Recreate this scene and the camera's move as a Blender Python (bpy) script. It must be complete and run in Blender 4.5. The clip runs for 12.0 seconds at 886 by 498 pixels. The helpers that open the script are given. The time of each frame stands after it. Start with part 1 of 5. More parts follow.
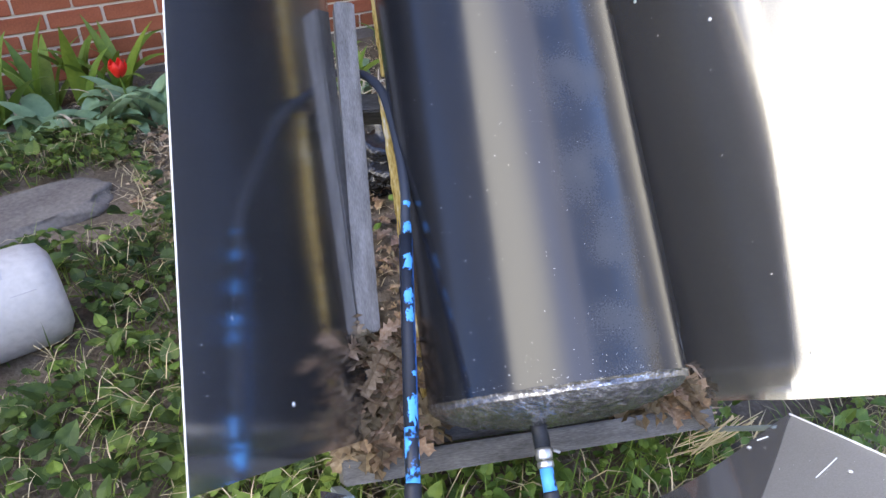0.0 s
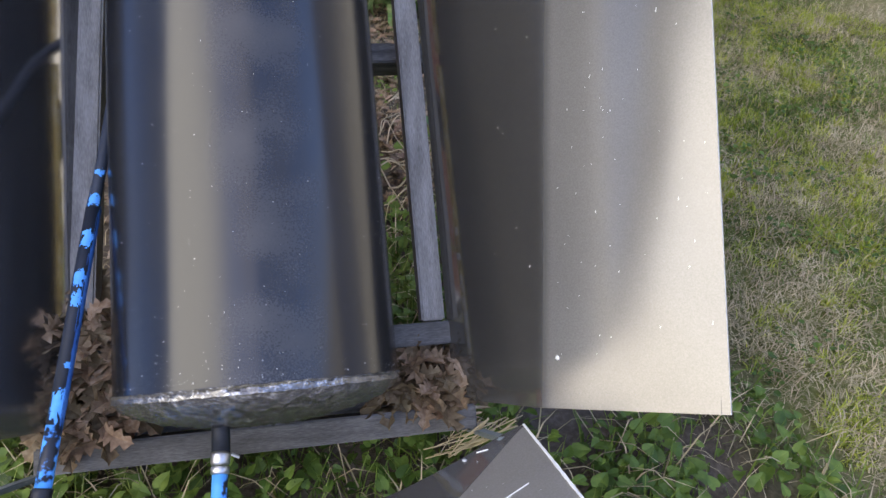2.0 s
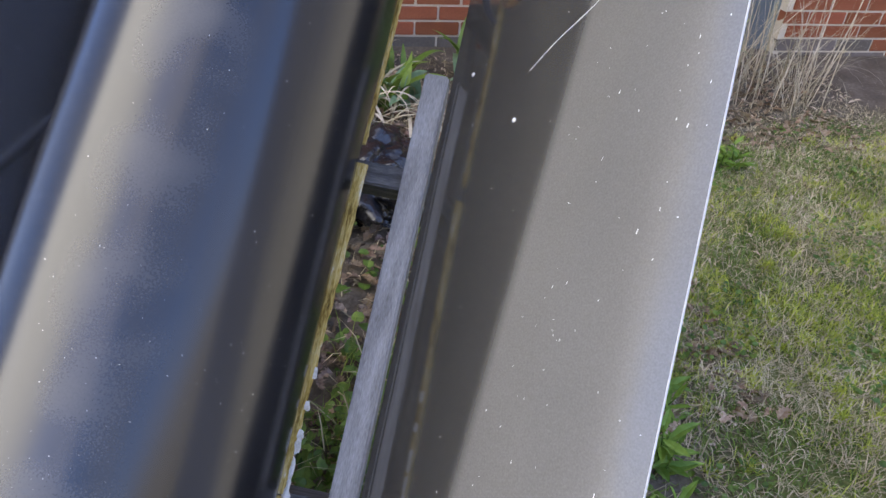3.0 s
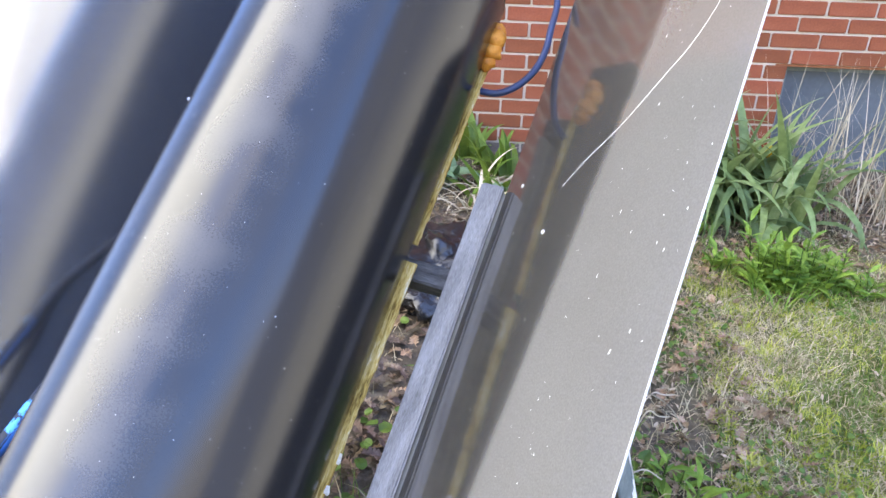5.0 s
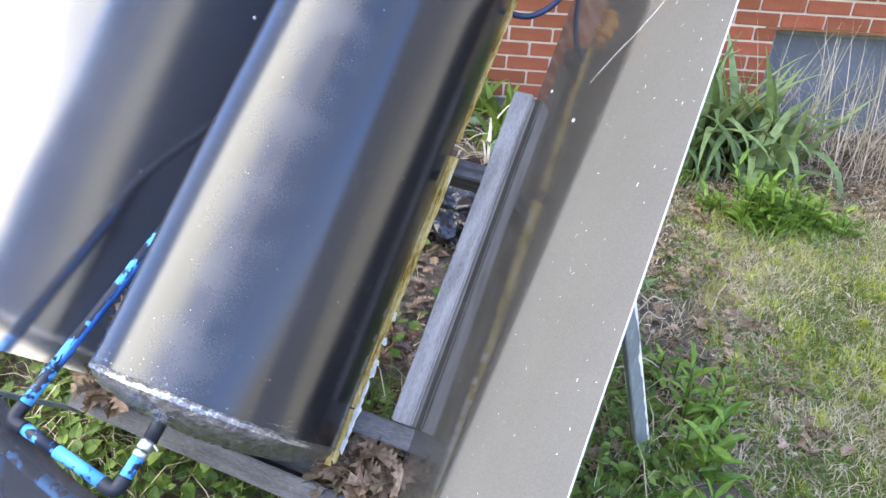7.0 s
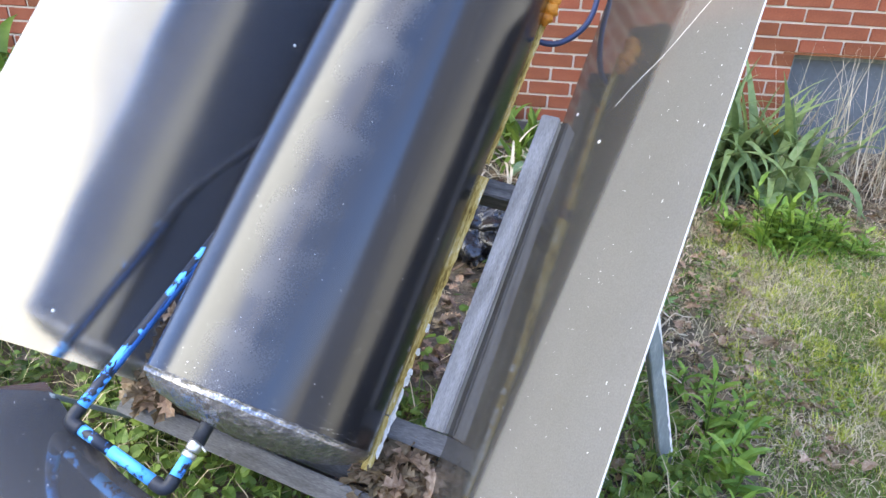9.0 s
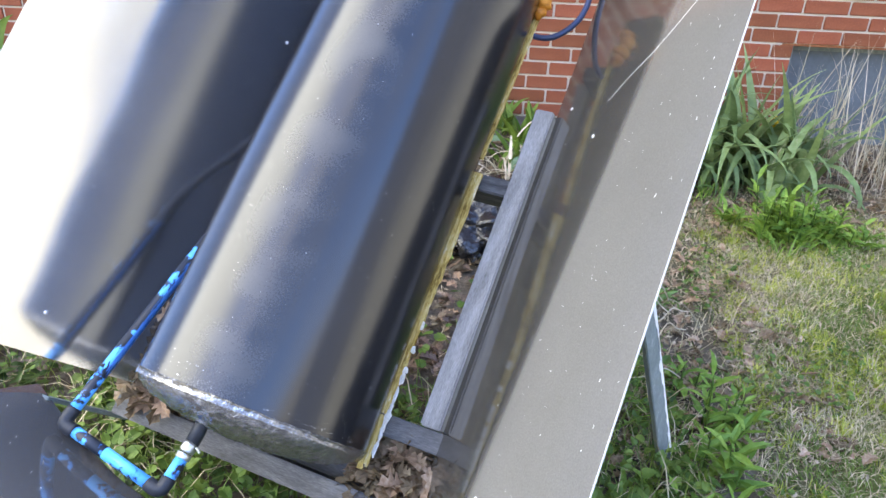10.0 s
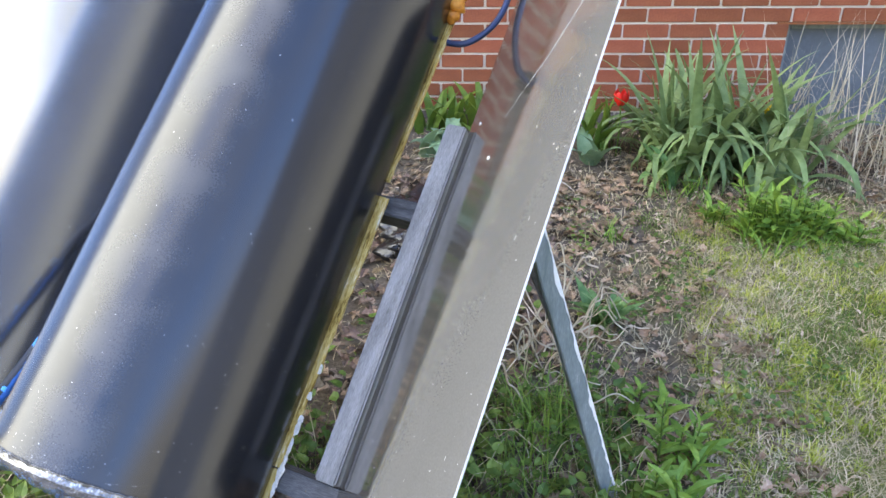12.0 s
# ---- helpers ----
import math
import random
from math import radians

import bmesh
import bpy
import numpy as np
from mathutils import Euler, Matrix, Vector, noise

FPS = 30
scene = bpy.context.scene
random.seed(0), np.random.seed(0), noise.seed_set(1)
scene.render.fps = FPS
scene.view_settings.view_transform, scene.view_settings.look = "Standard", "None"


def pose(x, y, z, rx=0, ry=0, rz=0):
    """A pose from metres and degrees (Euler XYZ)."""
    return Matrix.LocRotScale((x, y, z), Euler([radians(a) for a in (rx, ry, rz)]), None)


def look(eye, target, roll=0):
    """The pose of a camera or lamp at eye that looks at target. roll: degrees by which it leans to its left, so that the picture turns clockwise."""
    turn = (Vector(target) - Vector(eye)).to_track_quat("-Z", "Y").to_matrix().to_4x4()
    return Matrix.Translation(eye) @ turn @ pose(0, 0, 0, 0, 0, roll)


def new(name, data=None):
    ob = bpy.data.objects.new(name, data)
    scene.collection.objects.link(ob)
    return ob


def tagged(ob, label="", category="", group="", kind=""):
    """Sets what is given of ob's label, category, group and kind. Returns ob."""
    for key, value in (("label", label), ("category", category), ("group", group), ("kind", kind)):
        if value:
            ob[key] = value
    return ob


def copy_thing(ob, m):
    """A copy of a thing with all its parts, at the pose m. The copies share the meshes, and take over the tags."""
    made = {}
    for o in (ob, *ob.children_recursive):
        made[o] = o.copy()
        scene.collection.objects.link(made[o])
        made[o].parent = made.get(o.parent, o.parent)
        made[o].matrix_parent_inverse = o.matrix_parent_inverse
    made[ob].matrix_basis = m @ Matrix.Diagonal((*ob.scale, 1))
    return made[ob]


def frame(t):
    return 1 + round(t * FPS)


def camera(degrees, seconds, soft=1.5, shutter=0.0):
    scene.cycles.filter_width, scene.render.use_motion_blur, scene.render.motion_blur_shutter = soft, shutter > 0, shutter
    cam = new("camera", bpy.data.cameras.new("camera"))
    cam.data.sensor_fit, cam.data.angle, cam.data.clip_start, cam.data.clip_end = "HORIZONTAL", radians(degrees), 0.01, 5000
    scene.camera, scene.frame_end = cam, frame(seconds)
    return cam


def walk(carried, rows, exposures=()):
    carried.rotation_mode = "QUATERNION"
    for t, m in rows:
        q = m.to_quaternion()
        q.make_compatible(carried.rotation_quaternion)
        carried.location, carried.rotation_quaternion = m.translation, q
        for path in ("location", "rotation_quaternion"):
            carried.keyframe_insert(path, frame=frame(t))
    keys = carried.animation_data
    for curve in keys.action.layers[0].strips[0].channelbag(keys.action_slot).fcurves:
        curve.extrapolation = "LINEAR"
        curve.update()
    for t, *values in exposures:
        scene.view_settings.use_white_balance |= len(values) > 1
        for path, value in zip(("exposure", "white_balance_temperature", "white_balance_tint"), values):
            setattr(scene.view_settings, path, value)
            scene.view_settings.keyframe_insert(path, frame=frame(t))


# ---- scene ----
cam = camera(63.6, 12.0)
PATH = [
    (0, (-0.637, 0.095, 1.208), (0.284, 1.493, 0.114), -0.2),
    (0.4, (-0.627, 0.073, 1.228), (0.311, 1.541, 0.245), -1.1),
    (0.5, (-0.619, 0.061, 1.222), (0.316, 1.523, 0.228), -1.4),
    (1, (-0.486, 0.016, 1.189), (0.369, 1.421, 0.052), -0.6),
    (1.5, (-0.311, -0.056, 1.183), (0.463, 1.355, -0.004), -0.8),
    (2, (-0.164, -0.043, 1.18), (0.642, 1.328, -0.034), 0.4),
    (2.2, (-0.055, -0.009, 1.167), (0.74, 1.338, -0.079), 4.5),
    (2.5, (0.099, 0.059, 1.195), (0.881, 1.381, -0.086), 8.3),
    (2.8, (0.186, 0.086, 1.191), (0.723, 1.582, -0.022), 4.2),
    (3, (0.242, 0.087, 1.228), (0.604, 1.702, 0.105), 4.4),
    (3.2, (0.314, 0.037, 1.235), (0.66, 1.722, 0.215), 9.2),
    (4.8, (0.418, 0.053, 1.255), (0.371, 1.827, 0.332), 1.7),
    (5, (0.415, 0.048, 1.259), (0.348, 1.83, 0.353), 1.9),
    (5.5, (0.412, 0.038, 1.243), (0.246, 1.787, 0.286), 0.7),
    (6, (0.398, 0.011, 1.236), (0.203, 1.714, 0.205), 0.4),
    (6.5, (0.355, -0.109, 1.199), (0.319, 1.627, 0.206), 4.0),
    (8.5, (0.312, -0.271, 1.209), (0.292, 1.516, 0.31), 2.9),
    (9, (0.307, -0.268, 1.214), (0.232, 1.519, 0.32), 3.0),
    (9.5, (0.308, -0.26, 1.211), (0.218, 1.518, 0.3), 2.7),
    (10, (0.321, -0.258, 1.213), (0.241, 1.523, 0.308), 2.3),
    (10.5, (0.342, -0.256, 1.212), (0.344, 1.518, 0.289), 2.6),
    (11, (0.348, -0.244, 1.214), (0.222, 1.498, 0.24), -0.3),
    (11.5, (0.409, -0.183, 1.217), (0.228, 1.566, 0.264), -1.3),
    (12, (0.548, -0.1, 1.233), (0.374, 1.658, 0.295), -1.2),
]
walk(cam, [(t, look(eye, target, roll)) for t, eye, target, roll in PATH], exposures=[(0, 1.45, 9000, 10), (0.5, 1.7, 9000, 10), (1.0, 1.8, 9000, 10), (1.5, 1.45, 9100, 10), (2.0, 0.85, 9400, 11), (2.5, 0.8, 9400, 11), (3.2, 1.45, 9200, 11), (5.0, 2.1, 9000, 9), (6.5, 2.05, 9000, 8), (8.5, 2.15, 9000, 7), (9.2, 1.95, 9000, 6), (11.0, 1.95, 9000, 6), (12.0, 1.85, 9000, 5)])

# ---- light ----
SUN_AZ, SUN_EL = radians(-88), radians(36)      # azimuth from +y towards +x
world = bpy.data.worlds.new("sky")
scene.world = world
world.use_nodes = True
wn, wl = world.node_tree.nodes, world.node_tree.links
wn.clear()
w_out = wn.new("ShaderNodeOutputWorld")
w_bg = wn.new("ShaderNodeBackground")
w_sky = wn.new("ShaderNodeTexSky")
w_sky.sky_type, w_sky.sun_disc = "NISHITA", False
w_sky.sun_elevation, w_sky.sun_rotation = SUN_EL, SUN_AZ
w_sky.air_density, w_sky.dust_density, w_sky.ozone_density = 1.0, 0.1, 1.6
w_co = wn.new("ShaderNodeTexCoord")
w_map = wn.new("ShaderNodeMapping")
w_map.inputs["Location"].default_value = (3.1, 0.4, 0.0)
w_map.inputs["Scale"].default_value = (1.0, 1.0, 1.5)
w_noise = wn.new("ShaderNodeTexNoise")
w_noise.inputs["Scale"].default_value, w_noise.inputs["Detail"].default_value = 2.6, 5.0
w_ramp = wn.new("ShaderNodeValToRGB")
w_ramp.color_ramp.elements[0].position, w_ramp.color_ramp.elements[1].position = 0.45, 0.85
w_ramp.color_ramp.elements[0].color = (0.11, 0.11, 0.11, 1)
# haze that whitens the sky towards the horizon
w_sep = wn.new("ShaderNodeSeparateXYZ")
w_haze = wn.new("ShaderNodeMapRange")
w_haze.interpolation_type = "SMOOTHSTEP"
w_haze.inputs["From Min"].default_value, w_haze.inputs["From Max"].default_value = 0.48, 0.20
w_max = wn.new("ShaderNodeMath")
w_max.operation = "MAXIMUM"
w_mix = wn.new("ShaderNodeMix")
w_mix.data_type = "RGBA"
wl.new(w_co.outputs["Generated"], w_map.inputs["Vector"])
wl.new(w_map.outputs["Vector"], w_noise.inputs["Vector"])
wl.new(w_noise.outputs["Fac"], w_ramp.inputs["Fac"])
wl.new(w_co.outputs["Generated"], w_sep.inputs["Vector"])
wl.new(w_sep.outputs["Z"], w_haze.inputs["Value"])
wl.new(w_ramp.outputs["Color"], w_max.inputs[0])
wl.new(w_haze.outputs["Result"], w_max.inputs[1])
w_max2 = wn.new("ShaderNodeMath")
w_max2.operation = "MAXIMUM"
wl.new(w_max.outputs["Value"], w_max2.inputs[0])
wl.new(w_max2.outputs["Value"], w_mix.inputs["Factor"])
# deeper blue than the plain clear sky
w_blue = wn.new("ShaderNodeMix")
w_blue.data_type, w_blue.blend_type = "RGBA", "MULTIPLY"
w_blue.inputs["Factor"].default_value = 1.0
w_blue.inputs["B"].default_value = (1.05, 1.6, 2.75, 1)
wl.new(w_sky.outputs["Color"], w_blue.inputs["A"])
wl.new(w_blue.outputs["Result"], w_mix.inputs["A"])
# broad bright glow of thin cloud round the low sun
w_dot = wn.new("ShaderNodeVectorMath")
w_dot.operation = "DOT_PRODUCT"
w_dot.inputs[1].default_value = (math.sin(SUN_AZ) * math.cos(SUN_EL), math.cos(SUN_AZ) * math.cos(SUN_EL), math.sin(SUN_EL))
w_side = wn.new("ShaderNodeMapRange")
w_side.interpolation_type = "SMOOTHSTEP"
w_side.inputs["From Min"].default_value, w_side.inputs["From Max"].default_value = 0.70, 0.99
w_glow = wn.new("ShaderNodeMix")
w_glow.data_type = "RGBA"
w_glow.inputs["A"].default_value = (2.65, 2.8, 3.15, 1)
w_glow.inputs["B"].default_value = (8.3, 9.8, 12.6, 1)
wl.new(w_co.outputs["Generated"], w_dot.inputs[0])
wl.new(w_dot.outputs["Value"], w_side.inputs["Value"])
wl.new(w_side.outputs["Result"], w_glow.inputs["Factor"])
wl.new(w_side.outputs["Result"], w_max2.inputs[1])
wl.new(w_glow.outputs["Result"], w_mix.inputs["B"])
wl.new(w_mix.outputs["Result"], w_bg.inputs["Color"])
w_bg.inputs["Strength"].default_value = 0.21
wl.new(w_bg.outputs["Background"], w_out.inputs["Surface"])

sun = new("sun", bpy.data.lights.new("sun", "SUN"))
sun.data.energy, sun.data.angle, sun.data.color = 1.2, radians(120), (1.0, 0.95, 0.86)
sun_way = Vector((math.sin(SUN_AZ) * math.cos(SUN_EL), math.cos(SUN_AZ) * math.cos(SUN_EL), math.sin(SUN_EL)))
sun.matrix_world = look(sun_way * 20, (0, 0, 0))


# ---- materials ----
def mat(name, cols, scale=20.0, fine=220.0, rough=(0.5, 0.7), metal=0.0, bump=0.2, dist=0.002, stretch=(1, 1, 1), rand=0.0, spec=0.5, through_light=0.0, island=0.0, mixing=0.55, lo=0.3, hi=0.7, ior=1.45, hue=0.015):
    m = bpy.data.materials.new(name)
    m.use_nodes = True
    n, l = m.node_tree.nodes, m.node_tree.links
    b = n["Principled BSDF"]
    co = n.new("ShaderNodeTexCoord")
    mp = n.new("ShaderNodeMapping")
    mp.inputs["Scale"].default_value = stretch
    l.new(co.outputs["Object"], mp.inputs["Vector"])
    big, small = n.new("ShaderNodeTexNoise"), n.new("ShaderNodeTexNoise")
    big.inputs["Scale"].default_value, big.inputs["Detail"].default_value = scale, 4.0
    small.inputs["Scale"].default_value, small.inputs["Detail"].default_value = fine, 3.0
    for t in (big, small):
        l.new(mp.outputs["Vector"], t.inputs["Vector"])
    mx = n.new("ShaderNodeMix")
    mx.inputs["Factor"].default_value = 1 - mixing
    l.new(big.outputs["Fac"], mx.inputs["A"])
    l.new(small.outputs["Fac"], mx.inputs["B"])
    ramp = n.new("ShaderNodeValToRGB")
    els = ramp.color_ramp.elements
    while len(els) < len(cols):
        els.new(0.5)
    for i, c in enumerate(cols):
        els[i].position = lo + (hi - lo) * i / max(1, len(cols) - 1)
        els[i].color = (*c, 1)
    l.new(mx.outputs["Result"], ramp.inputs["Fac"])
    colour = ramp.outputs["Color"]
    if rand or island:
        hsv = n.new("ShaderNodeHueSaturation")
        mr = n.new("ShaderNodeMapRange")
        mr.inputs["To Min"].default_value, mr.inputs["To Max"].default_value = 1 - max(rand, island), 1 + max(rand, island)
        if rand:
            src = n.new("ShaderNodeObjectInfo").outputs["Random"]
        else:
            src = n.new("ShaderNodeNewGeometry").outputs["Random Per Island"]
        l.new(src, mr.inputs["Value"])
        l.new(mr.outputs["Result"], hsv.inputs["Value"])
        mh = n.new("ShaderNodeMapRange")
        mh.inputs["To Min"].default_value, mh.inputs["To Max"].default_value = 0.5 + hue, 0.5 - hue
        l.new(src, mh.inputs["Value"])
        l.new(mh.outputs["Result"], hsv.inputs["Hue"])
        l.new(colour, hsv.inputs["Color"])
        colour = hsv.outputs["Color"]
    l.new(colour, b.inputs["Base Color"])
    rr = n.new("ShaderNodeMapRange")
    rr.inputs["From Min"].default_value, rr.inputs["From Max"].default_value = 0.3, 0.7
    rr.inputs["To Min"].default_value, rr.inputs["To Max"].default_value = rough
    l.new(mx.outputs["Result"], rr.inputs["Value"])
    l.new(rr.outputs["Result"], b.inputs["Roughness"])
    b.inputs["Metallic"].default_value = metal
    b.inputs["IOR"].default_value = ior
    b.inputs["Specular IOR Level"].default_value = spec
    if bump:
        bp = n.new("ShaderNodeBump")
        bp.inputs["Strength"].default_value, bp.inputs["Distance"].default_value = bump, dist
        l.new(mx.outputs["Result"], bp.inputs["Height"])
        l.new(bp.outputs["Normal"], b.inputs["Normal"])
    if through_light:
        tr = n.new("ShaderNodeBsdfTranslucent")
        l.new(colour, tr.inputs["Color"])
        ms = n.new("ShaderNodeMixShader")
        ms.inputs["Fac"].default_value = through_light
        l.new(b.outputs["BSDF"], ms.inputs[1])
        l.new(tr.outputs["BSDF"], ms.inputs[2])
        l.new(ms.outputs["Shader"], n["Material Output"].inputs["Surface"])
    return m


M_BRICK = mat("brick_red", [(0.15, 0.045, 0.024), (0.25, 0.075, 0.037), (0.31, 0.11, 0.060)], 9, 160, (0.75, 0.95), bump=0.5, rand=0.20, spec=0.25, hue=0.004)
M_BRICK_FAR = mat("brick_red_far", [(0.15, 0.045, 0.024), (0.25, 0.075, 0.037), (0.31, 0.11, 0.060)], 9, 160, (0.75, 0.95), bump=0.5, island=0.20, spec=0.25, hue=0.004)
M_MORTAR = mat("mortar", [(0.46, 0.40, 0.31), (0.60, 0.53, 0.42)], 14, 240, (0.9, 1.0), bump=0.5, spec=0.1)
M_FOUND = mat("foundation_stone", [(0.10, 0.085, 0.075), (0.19, 0.16, 0.14)], 9, 120, (0.85, 1.0), bump=0.6, rand=0.2, spec=0.15)
M_PANE = mat("window_board", [(0.075, 0.095, 0.11), (0.12, 0.145, 0.165)], 4, 60, (0.3, 0.5), bump=0.05)
M_RUST = mat("rusty_steel", [(0.16, 0.05, 0.02), (0.30, 0.11, 0.04)], 30, 200, (0.8, 0.95), bump=0.3)
M_GRASS = mat("grass_green", [(0.055, 0.11, 0.02), (0.135, 0.215, 0.042), (0.28, 0.345, 0.10)], 3.0, 14, (0.5, 0.7), bump=0, island=0.35, through_light=0.3, spec=0.3)
M_STRAW = mat("dead_grass", [(0.27, 0.215, 0.125), (0.45, 0.375, 0.23), (0.62, 0.54, 0.36)], 3, 12, (0.7, 0.9), bump=0, island=0.35, through_light=0.15, spec=0.2)
M_TURF = mat("turf_light_green", [(0.20, 0.28, 0.035), (0.36, 0.41, 0.065), (0.52, 0.53, 0.14)], 3.0, 12, (0.5, 0.7), bump=0, island=0.3, through_light=0.3, spec=0.3)
M_IVY = mat("weed_green", [(0.045, 0.095, 0.018), (0.10, 0.18, 0.034), (0.21, 0.30, 0.065)], 3, 40, (0.42, 0.6), bump=0, island=0.35, through_light=0.3, spec=0.4)
M_BEDLEAF = mat("bed_weed_green", [(0.016, 0.036, 0.011), (0.04, 0.078, 0.019), (0.11, 0.165, 0.037)], 2.5, 40, (0.42, 0.6), bump=0, island=0.4, through_light=0.25, spec=0.35)
M_STALKDRY = mat("dry_stalk", [(0.30, 0.25, 0.17), (0.45, 0.39, 0.28), (0.60, 0.54, 0.42)], 6, 40, (0.7, 0.9), bump=0, rand=0.3, through_light=0.1, spec=0.2)
M_IRIS = mat("iris_green", [(0.10, 0.16, 0.055), (0.175, 0.26, 0.10), (0.28, 0.37, 0.18)], 6, 60, (0.45, 0.6), bump=0, rand=0.3, through_light=0.25, spec=0.4)
M_DOCK = mat("dock_leaf_green", [(0.07, 0.15, 0.05), (0.125, 0.245, 0.08), (0.21, 0.35, 0.13)], 30, 120, (0.45, 0.6), bump=0.3, rand=0.25, through_light=0.25, spec=0.35)
M_BROAD = mat("tulip_leaf_green", [(0.10, 0.19, 0.10), (0.16, 0.27, 0.15), (0.22, 0.33, 0.19)], 6, 60, (0.4, 0.55), bump=0, rand=0.25, through_light=0.2, spec=0.45)
M_LILY = mat("lily_leaf_green", [(0.07, 0.13, 0.02), (0.12, 0.205, 0.032), (0.19, 0.27, 0.052)], 6, 60, (0.42, 0.55), bump=0, rand=0.25, through_light=0.3, spec=0.4)
M_TUFT = mat("bright_weed_green", [(0.11, 0.21, 0.035), (0.18, 0.315, 0.055), (0.28, 0.42, 0.10)], 6, 60, (0.45, 0.6), bump=0, rand=0.25, through_light=0.3, spec=0.35)
M_RED = mat("tulip_red", [(0.62, 0.012, 0.010), (0.80, 0.03, 0.02)], 30, 200, (0.35, 0.5), bump=0.05, through_light=0.25)
M_YELLOW = mat("flower_yellow", [(0.65, 0.38, 0.01), (0.75, 0.5, 0.03)], 30, 200, (0.5, 0.6), bump=0.05, through_light=0.25)
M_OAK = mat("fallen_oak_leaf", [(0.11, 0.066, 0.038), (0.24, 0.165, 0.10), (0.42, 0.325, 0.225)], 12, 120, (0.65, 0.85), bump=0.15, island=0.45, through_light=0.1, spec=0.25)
# oak leaf again, darkened to paint in the shade below the heater
M_OAKSHADE = mat("shaded_oak_leaf", [(0.06, 0.04, 0.03), (0.14, 0.095, 0.07), (0.27, 0.21, 0.165)], 12, 120, (0.65, 0.85), bump=0.15, island=0.45, spec=0.25)
M_SCRAP = mat("grey_leaf_scrap", [(0.19, 0.14, 0.09), (0.34, 0.265, 0.18), (0.55, 0.47, 0.35)], 12, 120, (0.7, 0.9), bump=0.1, island=0.5, spec=0.2)
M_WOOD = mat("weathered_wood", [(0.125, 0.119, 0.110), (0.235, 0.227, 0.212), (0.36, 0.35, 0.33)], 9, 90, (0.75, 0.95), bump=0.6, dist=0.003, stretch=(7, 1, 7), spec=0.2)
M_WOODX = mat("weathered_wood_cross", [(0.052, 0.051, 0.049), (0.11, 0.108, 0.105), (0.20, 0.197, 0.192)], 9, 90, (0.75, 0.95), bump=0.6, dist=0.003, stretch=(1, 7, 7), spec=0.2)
M_PAINTWOOD = mat("grey_painted_wood", [(0.13, 0.165, 0.165), (0.20, 0.235, 0.235), (0.50, 0.50, 0.46)], 14, 90, (0.6, 0.85), bump=0.4, stretch=(6, 6, 1), lo=0.35, hi=0.8)
M_SHELL = mat("black_gloss_sheet", [(0.008, 0.009, 0.011), (0.016, 0.017, 0.020)], 5, 600, (0.17, 0.25), bump=0.05, dist=0.001, spec=0.52, ior=1.58)


def dusty(m):
    """Dull misty patches along the hood's crest and fine pale specks towards its lower end."""
    n, l = m.node_tree.nodes, m.node_tree.links
    b = n["Principled BSDF"]
    co = n.new("ShaderNodeTexCoord")
    sep = n.new("ShaderNodeSeparateXYZ")
    l.new(co.outputs["Object"], sep.inputs["Vector"])
    patch = n.new("ShaderNodeTexNoise")
    patch.inputs["Scale"].default_value, patch.inputs["Detail"].default_value = 13.0, 1.0
    l.new(co.outputs["Object"], patch.inputs["Vector"])
    band = n.new("ShaderNodeMapRange")
    band.interpolation_type = "SMOOTHSTEP"
    off = n.new("ShaderNodeMath")
    off.operation = "ADD"
    off.inputs[1].default_value = -0.035
    l.new(sep.outputs["X"], off.inputs[0])
    dist = n.new("ShaderNodeMath")
    dist.operation = "ABSOLUTE"
    l.new(off.outputs["Value"], dist.inputs[0])
    band.inputs["From Min"].default_value, band.inputs["From Max"].default_value = 0.085, 0.01
    l.new(dist.outputs["Value"], band.inputs["Value"])
    pr = n.new("ShaderNodeMapRange")
    pr.interpolation_type = "SMOOTHSTEP"
    pr.inputs["From Min"].default_value, pr.inputs["From Max"].default_value = 0.30, 0.85
    grain = n.new("ShaderNodeTexNoise")
    grain.inputs["Scale"].default_value, grain.inputs["Detail"].default_value = 420.0, 2.0
    l.new(co.outputs["Object"], grain.inputs["Vector"])
    rough_patch = n.new("ShaderNodeMath")
    rough_patch.operation = "MULTIPLY_ADD"
    rough_patch.inputs[1].default_value = 0.5
    lift = n.new("ShaderNodeMath")
    lift.operation = "ADD"
    lift.inputs[1].default_value = -0.25
    l.new(patch.outputs["Fac"], lift.inputs[0])
    l.new(grain.outputs["Fac"], rough_patch.inputs[0])
    l.new(lift.outputs["Value"], rough_patch.inputs[2])
    l.new(rough_patch.outputs["Value"], pr.inputs["Value"])
    mask = n.new("ShaderNodeMath")
    mask.operation = "MULTIPLY"
    l.new(band.outputs["Result"], mask.inputs[0])
    l.new(pr.outputs["Result"], mask.inputs[1])
    mist = n.new("ShaderNodeMix")
    mist.data_type = "RGBA"
    l.new(mask.outputs["Value"], mist.inputs["Factor"])
    l.new(b.inputs["Base Color"].links[0].from_socket, mist.inputs["A"])
    mist.inputs["B"].default_value = (0.050, 0.049, 0.047, 1)
    l.new(mist.outputs["Result"], b.inputs["Base Color"])
    ro = n.new("ShaderNodeMath")
    ro.operation = "MULTIPLY_ADD"
    ro.inputs[1].default_value = 0.22
    l.new(mask.outputs["Value"], ro.inputs[0])
    l.new(b.inputs["Roughness"].links[0].from_socket, ro.inputs[2])
    l.new(ro.outputs["Value"], b.inputs["Roughness"])


